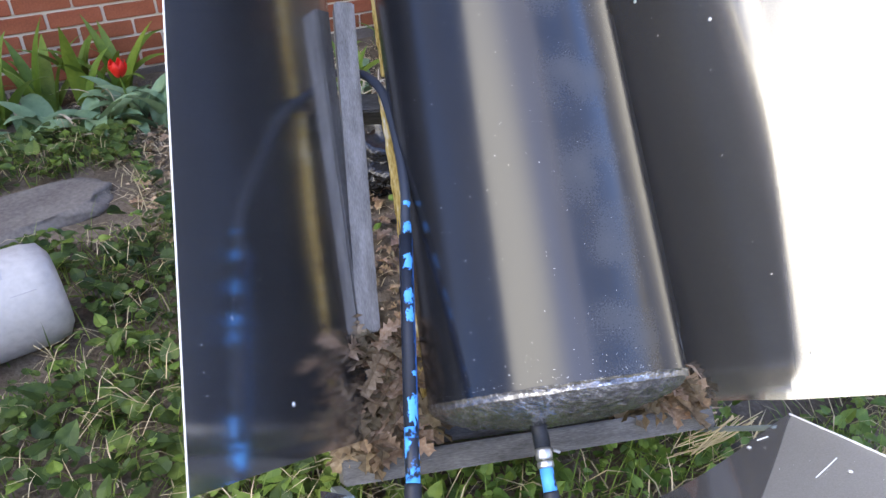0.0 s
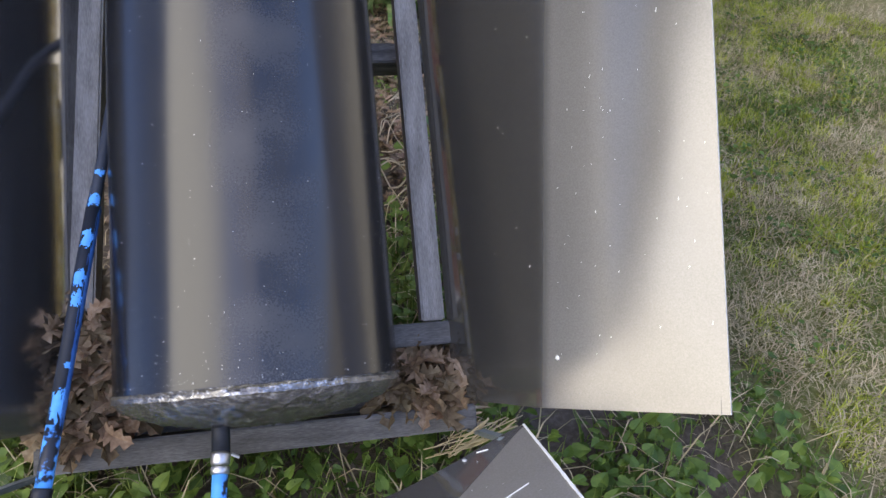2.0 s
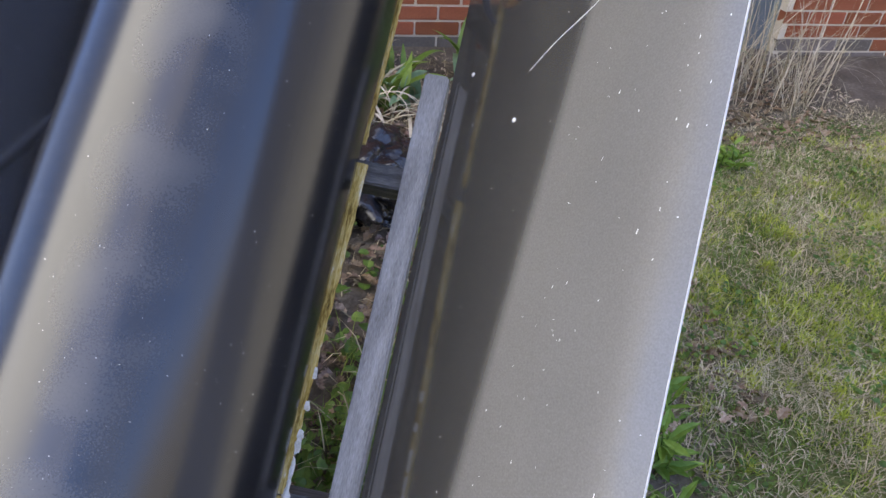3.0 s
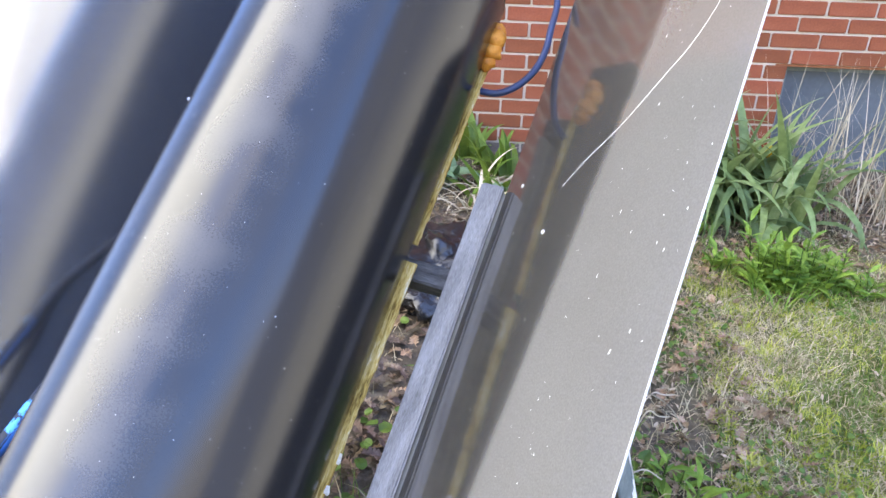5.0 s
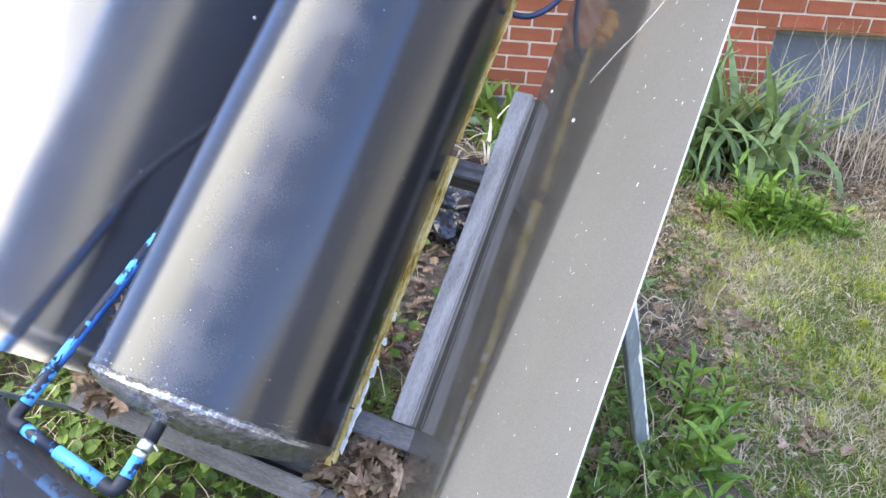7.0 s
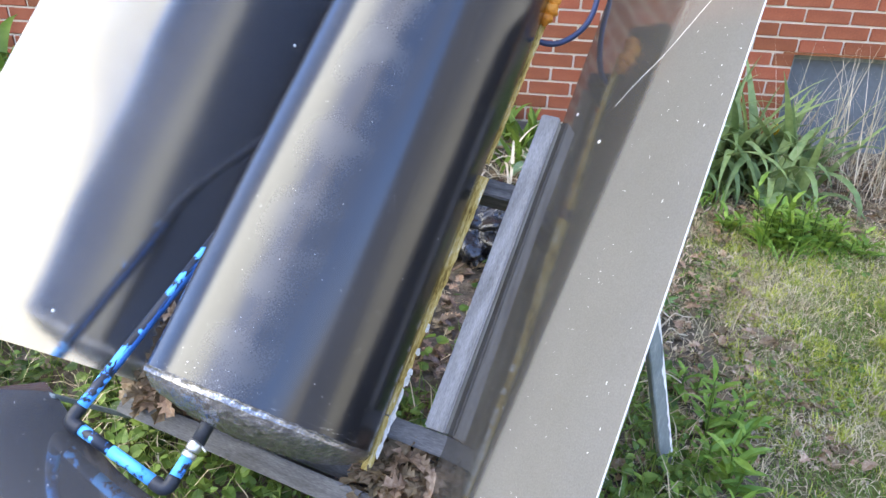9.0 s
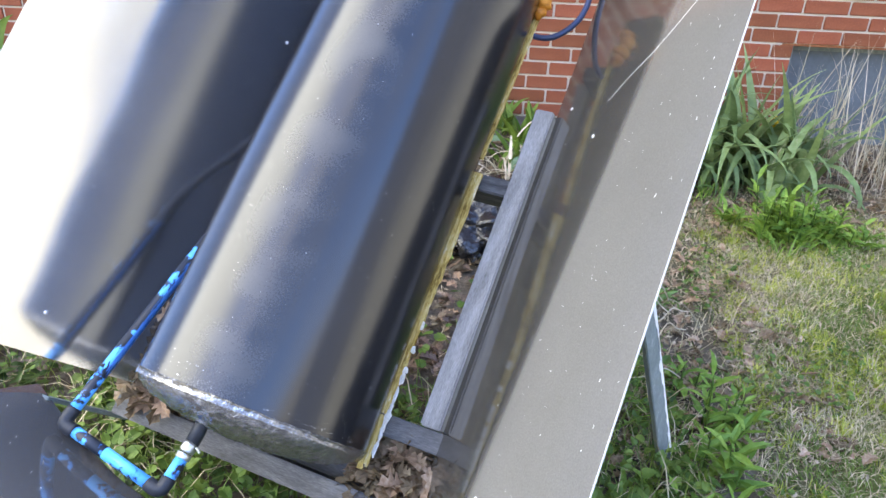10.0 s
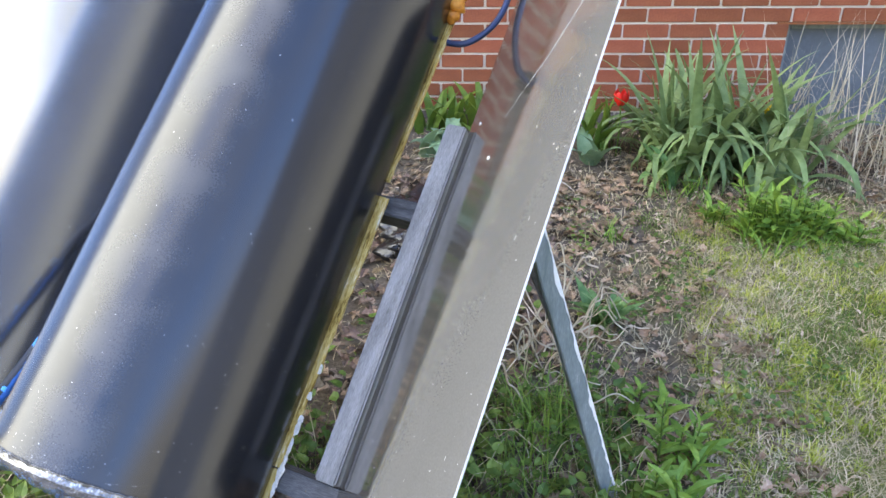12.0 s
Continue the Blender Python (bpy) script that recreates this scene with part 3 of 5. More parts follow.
def absorber():
    t = thing("solar_heater", "long black glossy hooded solar heater body on a wooden stand", "solar heater", COL)

    def shell(s, k):
        v, w = profile(k)
        u = U0 + (U1 - U0) * s
        d = 0.0016 * noise.noise(Vector((v * 5, u * 3.0, w * 5 + 7)))
        return (v * (1 + d * 4), u, w + d)

    smooth_sharp(part("hood", sheet(shell, 60, 72, 0.004), M_SHELL, t, "black glossy bent sheet"))

    def cap(end, depth):
        def fn(s, k):
            v, w = profile(k)
            r = 1 - s
            c = 0.07
            bulge = math.sqrt(max(0.0, 1 - r * r))
            ripple = (0.005 * abs(noise.noise(Vector((v * 34, s * 12, w * 34)))) + 0.004 * noise.noise(Vector((v * 85, s * 26, w * 85)))) * (1 if 0.02 < s < 0.98 else 0.4)
            return (v * r * 1.004, end - (depth * bulge + ripple) * (1 if end < 0.5 else -1), c + (w - c) * r + 0.001)
        return fn

    smooth_sharp(part("end_cap", sheet(cap(U0 + 0.004, 0.055), 30, 130, 0.002), M_TAR, t, "crinkled black foil-wrapped end"), 70)
    smooth_sharp(part("end_cap", sheet(cap(U1 - 0.004, 0.05), 12, 48, 0.002), M_TAR, t), 70)

    # seam of wrinkled foil along the lower rim
    def rim(s, k):
        v, w = profile(0.03 + 0.94 * k)
        n = noise.noise(Vector((v * 60, s * 3, w * 60))) + 0.8 * noise.noise(Vector((v * 170, s * 5, w * 170)))
        return (v * (1.005 + 0.003 * n), U0 - 0.008 + (0.008 + 0.003 * n) * s + 0.001 * n, w + 0.0012 + 0.001 * n)

    part("foil_seam", sheet(rim, 6, 190, 0.001), M_TAR, t, "shiny wrinkled foil seam", True)

    rng = random.Random(31)
    bm = bmesh.new()
    for i in range(760):
        near = rng.random() ** 3.2 if i < 560 else rng.random()
        u = U0 + 0.01 + near * (U1 - U0 - 0.05)
        k = rng.uniform(0.12, 0.9)
        v, w = profile(k)
        v2, w2 = profile(k + 0.004)
        tn = Vector((v2 - v, 0, w2 - w)).normalized()
        nr = Vector((tn.z, 0, -tn.x))
        nr = nr if nr.dot(Vector((v, 0, w - 0.1))) > 0 else -nr
        r = 0.00025 + 0.0005 * rng.random() ** 5
        p = Vector((v, u, w)) + nr * 0.0021
        b = rng.uniform(0, 3)
        bm.faces.new([bm.verts.new(p + tn * r * math.cos(b + q) * rng.uniform(0.6, 1.3) + Vector((0, r * math.sin(b + q) * rng.uniform(0.6, 1.3), 0))) for q in (0, 1.3, 2.6, 3.9, 5.1)])
    tagged(part("flecks", bm, M_EDGE, t, "small white specks"), kind="stuff")

    # raw foam edges along both feet, broken near the upper cross board
    rng = random.Random(5)
    for side in (1, -1):
        for u0, u1 in ((0.035, 0.135), (0.138, 0.636), (0.668, 1.05)):
            rows, n = [], int((u1 - u0) / 0.008)
            bm = bmesh.new()
            for i in range(n + 1):
                u = u0 + (u1 - u0) * i / n
                jag = 0.0022 * noise.noise(Vector((u * 45, side * 3, 1))) + 0.0016 * noise.noise(Vector((u * 160, side, 2)))
                w0 = -0.004 + 0.0015 * noise.noise(Vector((u * 30, side, 6)))
                wide = (0.008 * max(0.0, (u - u0) / (u1 - u0) - 0.1) if u0 < 0.6 else 0.005 * (u - u0) / (u1 - u0)) if u1 > 0.2 else 0.0
                vo, vi = side * ((0.1945 if u0 < 0.6 else 0.1905) + jag + wide), side * 0.178
                rows.append([bm.verts.new(c) for c in ((vo, u, w0), (vo, u, 0.0005 + 0.3 * jag), (side * ((0.1915 if u0 < 0.6 else 0.189) + 0.5 * wide), u, 0.003 + 0.6 * jag), (vi, u, 0.004), (vi, u, w0))])
            for a, b in zip(rows, rows[1:]):
                for k in range(5):
                    bm.faces.new((a[k], a[(k + 1) % 5], b[(k + 1) % 5], b[k]))
            bm.faces.new(rows[0])
            bm.faces.new(rows[-1][::-1])
            lip = part("foam_edge", bm, M_FOAM, t, "ragged yellow foam edge")
            if side == 1 and u0 == 0.138:
                right_lip = lip

    # crumbled white chips along the lower right edge
    for i, u in enumerate((0.075, 0.098, 0.112, 0.131, 0.146, 0.168, 0.176, 0.205, 0.222, 0.262, 0.31)):
        bm = bmesh.new()
        bmesh.ops.create_icosphere(bm, subdivisions=2, radius=1.0)
        sz = (rng.uniform(0.0025, 0.0055), rng.uniform(0.007, 0.018), rng.uniform(0.0015, 0.0035))
        for v in bm.verts:
            k = 1 + 0.7 * noise.noise(v.co * 2.1 + Vector((i * 3.0, 0, 0)))
            v.co = Vector((v.co.x * sz[0], v.co.y * sz[1], v.co.z * sz[2])) * k + Vector((0.1975 + rng.uniform(-0.001, 0.001), u, 0.001))
        part("foam_chip", bm, M_CHIP, right_lip, "crumbled white foam chip")

    # orange foam lump at the hose inlet
    bm = bmesh.new()
    for c, r in (((0.195, 1.022, 0.014), 0.013), ((0.198, 1.042, 0.020), 0.016), ((0.199, 1.066, 0.026), 0.016), ((0.194, 1.085, 0.018), 0.015)):
        s = bmesh.ops.create_icosphere(bm, subdivisions=3, radius=r)
        for v in s["verts"]:
            v.co = v.co * (1 + 0.35 * noise.noise(v.co * 70 + Vector(c) * 20) + 0.15 * noise.noise(v.co * 180)) + Vector(c)
    part("foam_lump", bm, M_ORANGE, t, "orange expanding foam lump", True)
    return t


absorber()


FLAKES = ((0.130, 0.05, 0.2, 1.0, 1), (0.268, 0.028, 0.2, 0.8, 2), (0.296, 0.030, 0.1, 0.9, 3), (0.352, 0.034, 0.2, 1.05, 4), (0.410, 0.024, 0.2, 0.9, 5), (0.452, 0.014, 0.3, 0.8, 6), (0.180, 0.010, 0.6, 0.5, 7))
# long paint streaks on the flanks, shade mixed into their blue
FLANKS = ((0.25, 0.31, 1.45, 0.8, 11), (0.24, 0.40, -1.95, 0.26, 12))


def plumbing():
    t = thing("water_pipe", "black pipe with flaking bright blue paint round the heater", "pipe", COL)
    tee, elbow = Vector((-0.058, -0.104, 0.168)), Vector((-0.262, -0.066, 0.196))
    r = 0.0102
    out = Vector((-0.052, 0.012, 0.148))
    part("outlet_stub", sweep([out + Vector((0, 0.03, -0.005)), Vector((-0.053, -0.022, 0.151))], 0.0122), M_PIPEBLACK, t, "black outlet stub", True)
    a = Vector((-0.0532, -0.020, 0.1512))
    d = (tee - a).normalized()
    clamp = part("clamp", sweep([a + d * 0.0, a + d * 0.004, a + d * 0.014, a + d * 0.017], [0.0118, 0.0128, 0.0128, 0.0115], 18), M_CLAMP, t, "white steel hose clamp", True)
    part("clamp", sweep([a + d * 0.019, a + d * 0.021, a + d * 0.027, a + d * 0.029], [0.0115, 0.0124, 0.0124, 0.011], 18), M_CLAMP, t, "", True)
    bm = sweep([a + Vector((0.014, -0.004, 0.004)), a + Vector((0.024, -0.009, 0.004))], 0.0022, 8)
    part("clamp_screw", bm, M_CLAMP, clamp)
    part("pipe", sweep([a + d * 0.026, tee - d * 0.016], r), M_PIPEBLUE2, t, "bright blue pipe stub", True)
    # lower corner elbow
    e = (elbow - tee).normalized()
    part("elbow", sweep(curve_points([tee - d * 0.024, tee - d * 0.008, tee + e * 0.008, tee + e * 0.026], 4), 0.0120, 14), M_PIPEBLACK, t, "black elbow fitting", True)
    up0, up1 = elbow, Vector((-0.203, 0.398, 0.122))
    g = (up1 - up0).normalized()
    half = tee.lerp(elbow, 0.56)
    part("pipe", sweep([tee + e * 0.022, half], r), M_PIPEBLUE2, t, "bright blue painted pipe", True)
    part("pipe", sweep([half, elbow - e * 0.020], r * 0.99), M_PIPEBLUE, t, "black pipe with flakes of blue paint", True)
    part("elbow", sweep(curve_points([elbow - e * 0.027, elbow - e * 0.008, elbow + g * 0.008, elbow + g * 0.03], 4), 0.0120, 14), M_PIPEBLACK, t, "", True)
    mid = up0 + g * 0.105
    part("pipe", sweep([up0 + g * 0.026, mid], r), M_PIPEBLUE2, t, "", True)
    worn = part("pipe", sweep([mid, up0 + g * 0.40], r * 0.99), M_PIPEDARK, t, "black pipe with blue paint flakes", True)
    # flakes of blue paint left on the black length
    side = g.cross(Vector((0, 0, 1))).normalized()
    front = side.cross(g).normalized()
    for d0, ln, turn, wide, seed in FLAKES + FLANKS:
        bm, nu, na = bmesh.new(), (26 if ln < 0.2 else 110), 22
        grid = {}
        for i in range(nu):
            for j in range(na):
                x, y = (i + 0.5) / nu * 2 - 1, (j + 0.5) / na * 2 - 1
                if 1.05 - (x * x if ln < 0.2 else x ** 8) - y * y + 0.9 * noise.noise(Vector((x * 2.3, y * 2.3, seed))) + 0.35 * noise.noise(Vector((x * 7, y * 7, seed))) < 0.42:
                    continue
                quad = []
                for a, b in ((i, j), (i + 1, j), (i + 1, j + 1), (i, j + 1)):
                    if (a, b) not in grid:
                        ang = turn + wide * (b / na * 2 - 1)
                        grid[a, b] = bm.verts.new(up0 + g * (d0 + ln * (a / nu - 0.5)) + (front * math.cos(ang) + side * math.sin(ang)) * r * 1.035)
                    quad.append(grid[a, b])
                bm.faces.new(quad)
        part("paint_flake", bm, M_PAINTBLUE if ln < 0.2 else M_PAINTSHADE, worn, "bright blue paint flake" if ln < 0.2 else "blue paint streak in a shaded tone", True)
    far = up0 + g * 0.40
    hose = curve_points([far, up0 + g * 0.50, (-0.196, 0.56, 0.06), (-0.205, 0.64, 0.02), (-0.235, 0.70, -0.045), (-0.30, 0.72, -0.12), (-0.42, 0.62, -0.22)], 8)
    part("hose", sweep(hose, 0.0080), M_HOSE, t, "dark blue-black hose", True)
    return t


plumbing()


def inlet_hose():
    t = thing("hose", "dark blue hose looping into the heater's upper end", "hose", COL)
    pts = curve_points([(0.17, 0.985, -0.006), (0.20, 0.978, -0.008), (0.232, 0.985, -0.010), (0.262, 1.015, -0.010), (0.278, 1.06, -0.012), (0.275, 1.13, -0.02), (0.24, 1.26, -0.06), (0.10, 1.32, -0.12)], 10)
    part("tube", sweep(pts, 0.0062), mat("blue_hose", [(0.012, 0.025, 0.065), (0.02, 0.045, 0.12)], 30, 200, (0.35, 0.5), bump=0.05), t, "", True)
    return t


inlet_hose()


# ---- wooden stand ----
def stand():
    t = thing("wooden_stand", "weathered grey timber stand holding the heater", "stand", COL)

    def board(name, v0, v1, u0, u1, w0, w1, material, label=""):
        bm = new_box(v0, v1, u0, u1, w0, w1, 0.003)
        return part(name, bm, material, t, label)

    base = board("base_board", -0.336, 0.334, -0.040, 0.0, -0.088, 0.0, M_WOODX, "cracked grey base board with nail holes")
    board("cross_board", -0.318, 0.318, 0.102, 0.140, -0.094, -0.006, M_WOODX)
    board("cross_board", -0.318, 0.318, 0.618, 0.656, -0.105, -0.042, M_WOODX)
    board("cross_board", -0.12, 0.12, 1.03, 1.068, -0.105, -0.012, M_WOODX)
    # longitudinal rails
    board("rail", 0.257, 0.296, 0.142, 0.806, -0.040, 0.0, M_WOOD, "split grey rail")
    bm = new_box(-0.019, 0.019, 0.0, 0.625, -0.040, 0.0, 0.003)
    bmesh.ops.transform(bm, matrix=pose(-0.268, 0.20, 0, 0, 0, -2.2), verts=bm.verts)
    part("rail", bm, M_WOOD, t, "split grey rail")
    board("stringer", 0.03, 0.068, 0.002, 1.06, -0.145, -0.107, M_WOOD)
    board("stringer", -0.068, -0.03, 0.002, 1.06, -0.145, -0.107, M_WOOD)
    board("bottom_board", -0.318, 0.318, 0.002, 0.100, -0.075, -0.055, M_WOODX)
    for v in (-0.20, 0.245, -0.02):
        bm = sweep([(v, -0.0405, -0.03), (v, -0.042, -0.03)], 0.004, 10)
        part("nail", bm, M_RUST, base)
    # broken end of the base board: pale splinters
    rng = random.Random(17)
    for i in range(7):
        y, z, ln = -0.036 + 0.005 * i, rng.uniform(-0.07, -0.004), rng.uniform(0.008, 0.03)
        bm = sweep([(0.330, y, z), (0.334 + ln * 0.6, y + rng.uniform(-0.002, 0.002), z + rng.uniform(-0.003, 0.003)), (0.334 + ln, y + rng.uniform(-0.004, 0.004), z + rng.uniform(-0.004, 0.006))], [0.0032, 0.002, 0.0003], 5)
        part("splinter", bm, M_SCRAP, base, "pale broken wood splinter")
    # posts down to the ground
    for v, u in ((-0.25, 0.03), (0.25, 0.03)):
        p = on_col(v, u, -0.13)
        g = ground_z(p.x, p.y)
        bm = new_box(p.x - 0.019, p.x + 0.019, p.y - 0.03, p.y + 0.03, g - 0.03, p.z + 0.01, 0.003)
        bmesh.ops.transform(bm, matrix=COL_INV, verts=bm.verts)
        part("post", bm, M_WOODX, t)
    return t


stand()


# ---- reflector wings ----
def screw_mesh():
    bm = bmesh.new()
    bmesh.ops.create_uvsphere(bm, u_segments=12, v_segments=6, radius=0.0036)
    for v in bm.verts:
        v.co.z = max(v.co.z, -0.001) * 0.6
    return link_bm("screw", bm, M_SCREW, True)


SCREW = screw_mesh()


def wing(name, section, u_lo, u_hi, screws, label, material, h):
    """A tall side sheet; section(u) gives its inner foot, its crease and its outer edge as (across, out); h is half the crease's rounding."""
    t = thing(name, label, "reflector panel", COL, "reflector wings")
    flip = section(0.5)[2][0] < 0

    def at(s, u, lift=0.0):
        a, c, b = (Vector((q[0], 0, q[1])) for q in section(u))
        k = 0.5
        if s < k - h:
            p = a.lerp(c, s / k)
        elif s > k + h:
            p = c.lerp(b, (s - k) / (1 - k))
        else:
            q = (s - k + h) / (2 * h)
            p0, p2 = a.lerp(c, 1 - h / k), c.lerp(b, h / (1 - k))
            p = p0.lerp(c, q).lerp(c.lerp(p2, q), q)
        across = b - a
        face = Vector((-across.z, 0, across.x)).normalized()
        face = -face if face.z < 0 else face
        p = p + face * (lift + 0.0010 * noise.noise(Vector((s * 2.2, u * 2.0, b.x * 9))) + 0.0005 * noise.noise(Vector((s * 5, u * 6, b.x * 9))))
        return Vector((p.x, u, p.z)), face, across.normalized()

    def fn(s, k):
        s = 1 - s if flip else s
        lo = u_lo[0] + (u_lo[1] - u_lo[0]) * s
        return at(s, lo + (u_hi - lo) * k)[0]

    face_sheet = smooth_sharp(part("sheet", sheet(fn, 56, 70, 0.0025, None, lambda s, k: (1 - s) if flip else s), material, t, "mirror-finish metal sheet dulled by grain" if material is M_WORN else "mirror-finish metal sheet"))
    # pale cut edge along the outside
    bm, rows = bmesh.new(), []
    for i in range(61):
        u = u_lo[1] + (u_hi - u_lo[1]) * i / 60
        p, face, out = at(1.0, u)
        rows.append([bm.verts.new(p + out * x + face * y) for x, y in ((0.0002, -0.0024), (0.0007, -0.0022), (0.0007, 0.0), (0.0002, 0.0001))])
    for a, b in zip(rows, rows[1:]):
        for k in range(4):
            bm.faces.new((a[k], a[(k + 1) % 4], b[(k + 1) % 4], b[k]))
    bm.faces.new(rows[0])
    bm.faces.new(rows[-1][::-1])
    part("edge_strip", bm, M_CUT, t, "bright white cut edge")
    for s, u in screws:
        p, face, out = at(s, u)
        ob = new("screw", SCREW)
        ob.parent = face_sheet
        ob.matrix_basis = Matrix.Translation(p) @ Matrix((out, Vector((0, -1 if flip else 1, 0)), face)).transposed().to_4x4()
    if flip:
        return face_sheet, at

    # overlapping strip of the same metal along the lower edge
    def lap(s, k):
        s = 0.02 + 0.96 * s
        lo = u_lo[0] + (u_lo[1] - u_lo[0]) * s
        return at(s, lo + 0.001 + 0.021 * k, 0.0007)[0]

    part("edge_lap", sheet(lap, 40, 2, 0.0004, None, lambda s, k: 0.02 + 0.96 * s), material, t, "folded strip along the lower edge")
    return face_sheet, at


def right_section(u):
    return (0.301, -0.010), (0.399 + 0.092 * u, 0.148 + 0.115 * u), (0.572 + 0.039 * u, 0.360 + 0.128 * u)


def left_section(u):
    return (-0.272, -0.022), (-0.402 + 0.006 * u, 0.172 + 0.02 * u), (-0.518 + 0.0165 * u, 0.400 + 0.097 * u)


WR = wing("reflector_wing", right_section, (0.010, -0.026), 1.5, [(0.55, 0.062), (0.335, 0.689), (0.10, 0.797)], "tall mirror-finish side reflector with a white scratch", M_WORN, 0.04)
WL = wing("reflector_wing", left_section, (0.030, 0.002), 1.5, [(0.53, 0.089), (0.17, 0.808)], "mirror-finish side reflector glaring with sky", M_MIRROR, 0.42)


def scratch():
    t, at = WR
    pts = [(0.345, 0.758), (0.43, 0.79), (0.55, 0.82), (0.66, 0.85), (0.745, 0.872), (0.80, 0.90), (0.84, 0.94)]
    line = curve_points([(s, u, 0) for s, u in pts], 6)
    bm, rows = bmesh.new(), []
    for i, c in enumerate(line):
        wdt = 0.0004 + 0.0007 * i / len(line)
        p = at(c.x, c.y, 0.0005)[0]
        rows.append([bm.verts.new((p.x, c.y + q * wdt, p.z)) for q in (-1, 1)])
    for a, b in zip(rows, rows[1:]):
        bm.faces.new((a[0], a[1], b[1], b[0]))
    part("scratch", bm, M_EDGE, t, "white scratch line")
    for who, seed, n in ((WR, 8, 130), (WL, 9, 14)):
        rng = random.Random(seed)
        bm = bmesh.new()
        for i in range(n):
            s, u = (rng.uniform(0.54, 0.97) if i % 8 else rng.uniform(0.12, 0.5)), rng.uniform(0.05, 1.0)
            p, face, ac = who[1](s, u, 0.0005)
            a, ln, wd = rng.uniform(0.6, 1.5), 0.0007 * rng.uniform(0.4, 1) + 0.0022 * rng.random() ** 4, rng.uniform(0.0003, 0.0006)
            d, q2 = Vector((math.cos(a), math.sin(a))), Vector((-math.sin(a), math.cos(a)))
            vs = []
            for x, y in ((-ln, -wd), (ln, -wd * 0.6), (ln, wd), (-ln, wd * 0.7)):
                q = d * x + q2 * y
                vs.append(bm.verts.new(p + ac * q.x + Vector((0, q.y, 0))))
            bm.faces.new(vs)
        tagged(part("flecks", bm, M_EDGE, who[0], "small white flecks and nicks"), kind="stuff")


scratch()


def lower_wing():
    t = thing("lower_reflector", "bowed metal reflector sheet with a dull pale corner below the heater", "reflector panel", COL, "reflector wings")

    def fn(s, k):
        v = -0.380 + 0.745 * s
        q = min(1.0, abs(v + 0.008) / 0.372)
        near = -0.028 - 0.100 * (1 - q * q) ** 1.25
        jag = 0.006 * noise.noise(Vector((v * 9, 2.0, 1))) * (1 - k)
        flap = max(0.0, k - 0.07 - (0.97 - s) * 1.84)
        return (v * (1 + 0.02 * k), near - 0.088 * k - 0.01 * flap + 0.0012 * noise.noise(Vector((v * 4, k * 3, 5))), 0.160 + 0.262 * k + jag)

    def dull(s, k):
        return min(1.0, max(0.0, 0.5 + (k - 0.07 - (s - 0.03) * 1.84) * 1.2))

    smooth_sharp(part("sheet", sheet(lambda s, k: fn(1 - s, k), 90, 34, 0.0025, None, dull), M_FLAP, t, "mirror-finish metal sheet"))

    def strip(name, line, wide, material, label):
        """A thin ragged line lying just over the sheet."""
        bm, rows = bmesh.new(), []
        for i, (s, k) in enumerate(line):
            p, q = Vector(fn(s, k)), Vector(fn(*line[min(i + 1, len(line) - 1)]))
            d = (q - p) if i + 1 < len(line) else p - Vector(fn(*line[i - 1]))
            side = d.cross(Vector((0, 0.95, 0.3))).normalized() * wide * (0.7 + 0.6 * abs(noise.noise(Vector((i * 0.7, wide * 900, 1)))))
            up = Vector((0, 0.0014, 0.0004))
            rows.append([bm.verts.new(c) for c in (p - side, p - side + up, p + side + up, p + side)])
        for a, c in zip(rows, rows[1:]):
            for k in range(4):
                bm.faces.new((a[k], a[(k + 1) % 4], c[(k + 1) % 4], c[k]))
        part(name, bm, material, t, label)

    strip("edge_strip", [(1.0, i / 40) for i in range(41)], 0.0022, M_EDGE, "ragged pale cut edge")
    strip("edge_strip", [(i / 60, 1.0) for i in range(61)], 0.0012, M_EDGE, "")
    strip("scratch", [(0.885 + 0.06 * i / 8, 0.50 - 0.02 * i / 8) for i in range(9)], 0.0005, M_EDGE, "white scratch")
    strip("scratch", [(0.955 + 0.012 * i / 5, 0.84 + 0.01 * i / 5) for i in range(6)], 0.0007, M_EDGE, "")
    strip("scratch", [(0.90 + 0.02 * i / 5, 0.03 + 0.03 * i / 5) for i in range(6)], 0.0006, M_EDGE, "")
    rng = random.Random(12)
    bm = bmesh.new()
    for _ in range(60):
        s, k = rng.uniform(0.05, 0.98), rng.uniform(0.06, 0.97)
        p = Vector(fn(s, k)) + Vector((0, 0.0012, 0.0004))
        ln, wd, a = 0.001 + 0.0025 * rng.random() ** 4, rng.uniform(0.0004, 0.0009), rng.uniform(0, 3.1)
        c, e = Vector((math.cos(a), 0, math.sin(a))), Vector((-math.sin(a), 0, math.cos(a)))
        bm.faces.new([bm.verts.new(p + c * x + e * y) for x, y in ((-ln, -wd), (ln, -wd), (ln * 0.8, wd), (-ln, wd))])
    tagged(part("flecks", bm, M_EDGE, t, "small white flecks and nicks"), kind="stuff")
    for s, k in ((0.875, 0.04), (0.93, 0.60)):
        p = fn(s, k)
        ob = new("screw", SCREW)
        ob.parent = t
        ob.matrix_basis = pose(p[0], p[1] + 0.001, p[2], -70)
    for v in (-0.345, 0.333):
        part("strap", new_box(v - 0.010, v + 0.010, -0.048, -0.0405, -0.06, 0.17, 0.002), M_PAINTWOOD, t)
    return t


lower_wing()


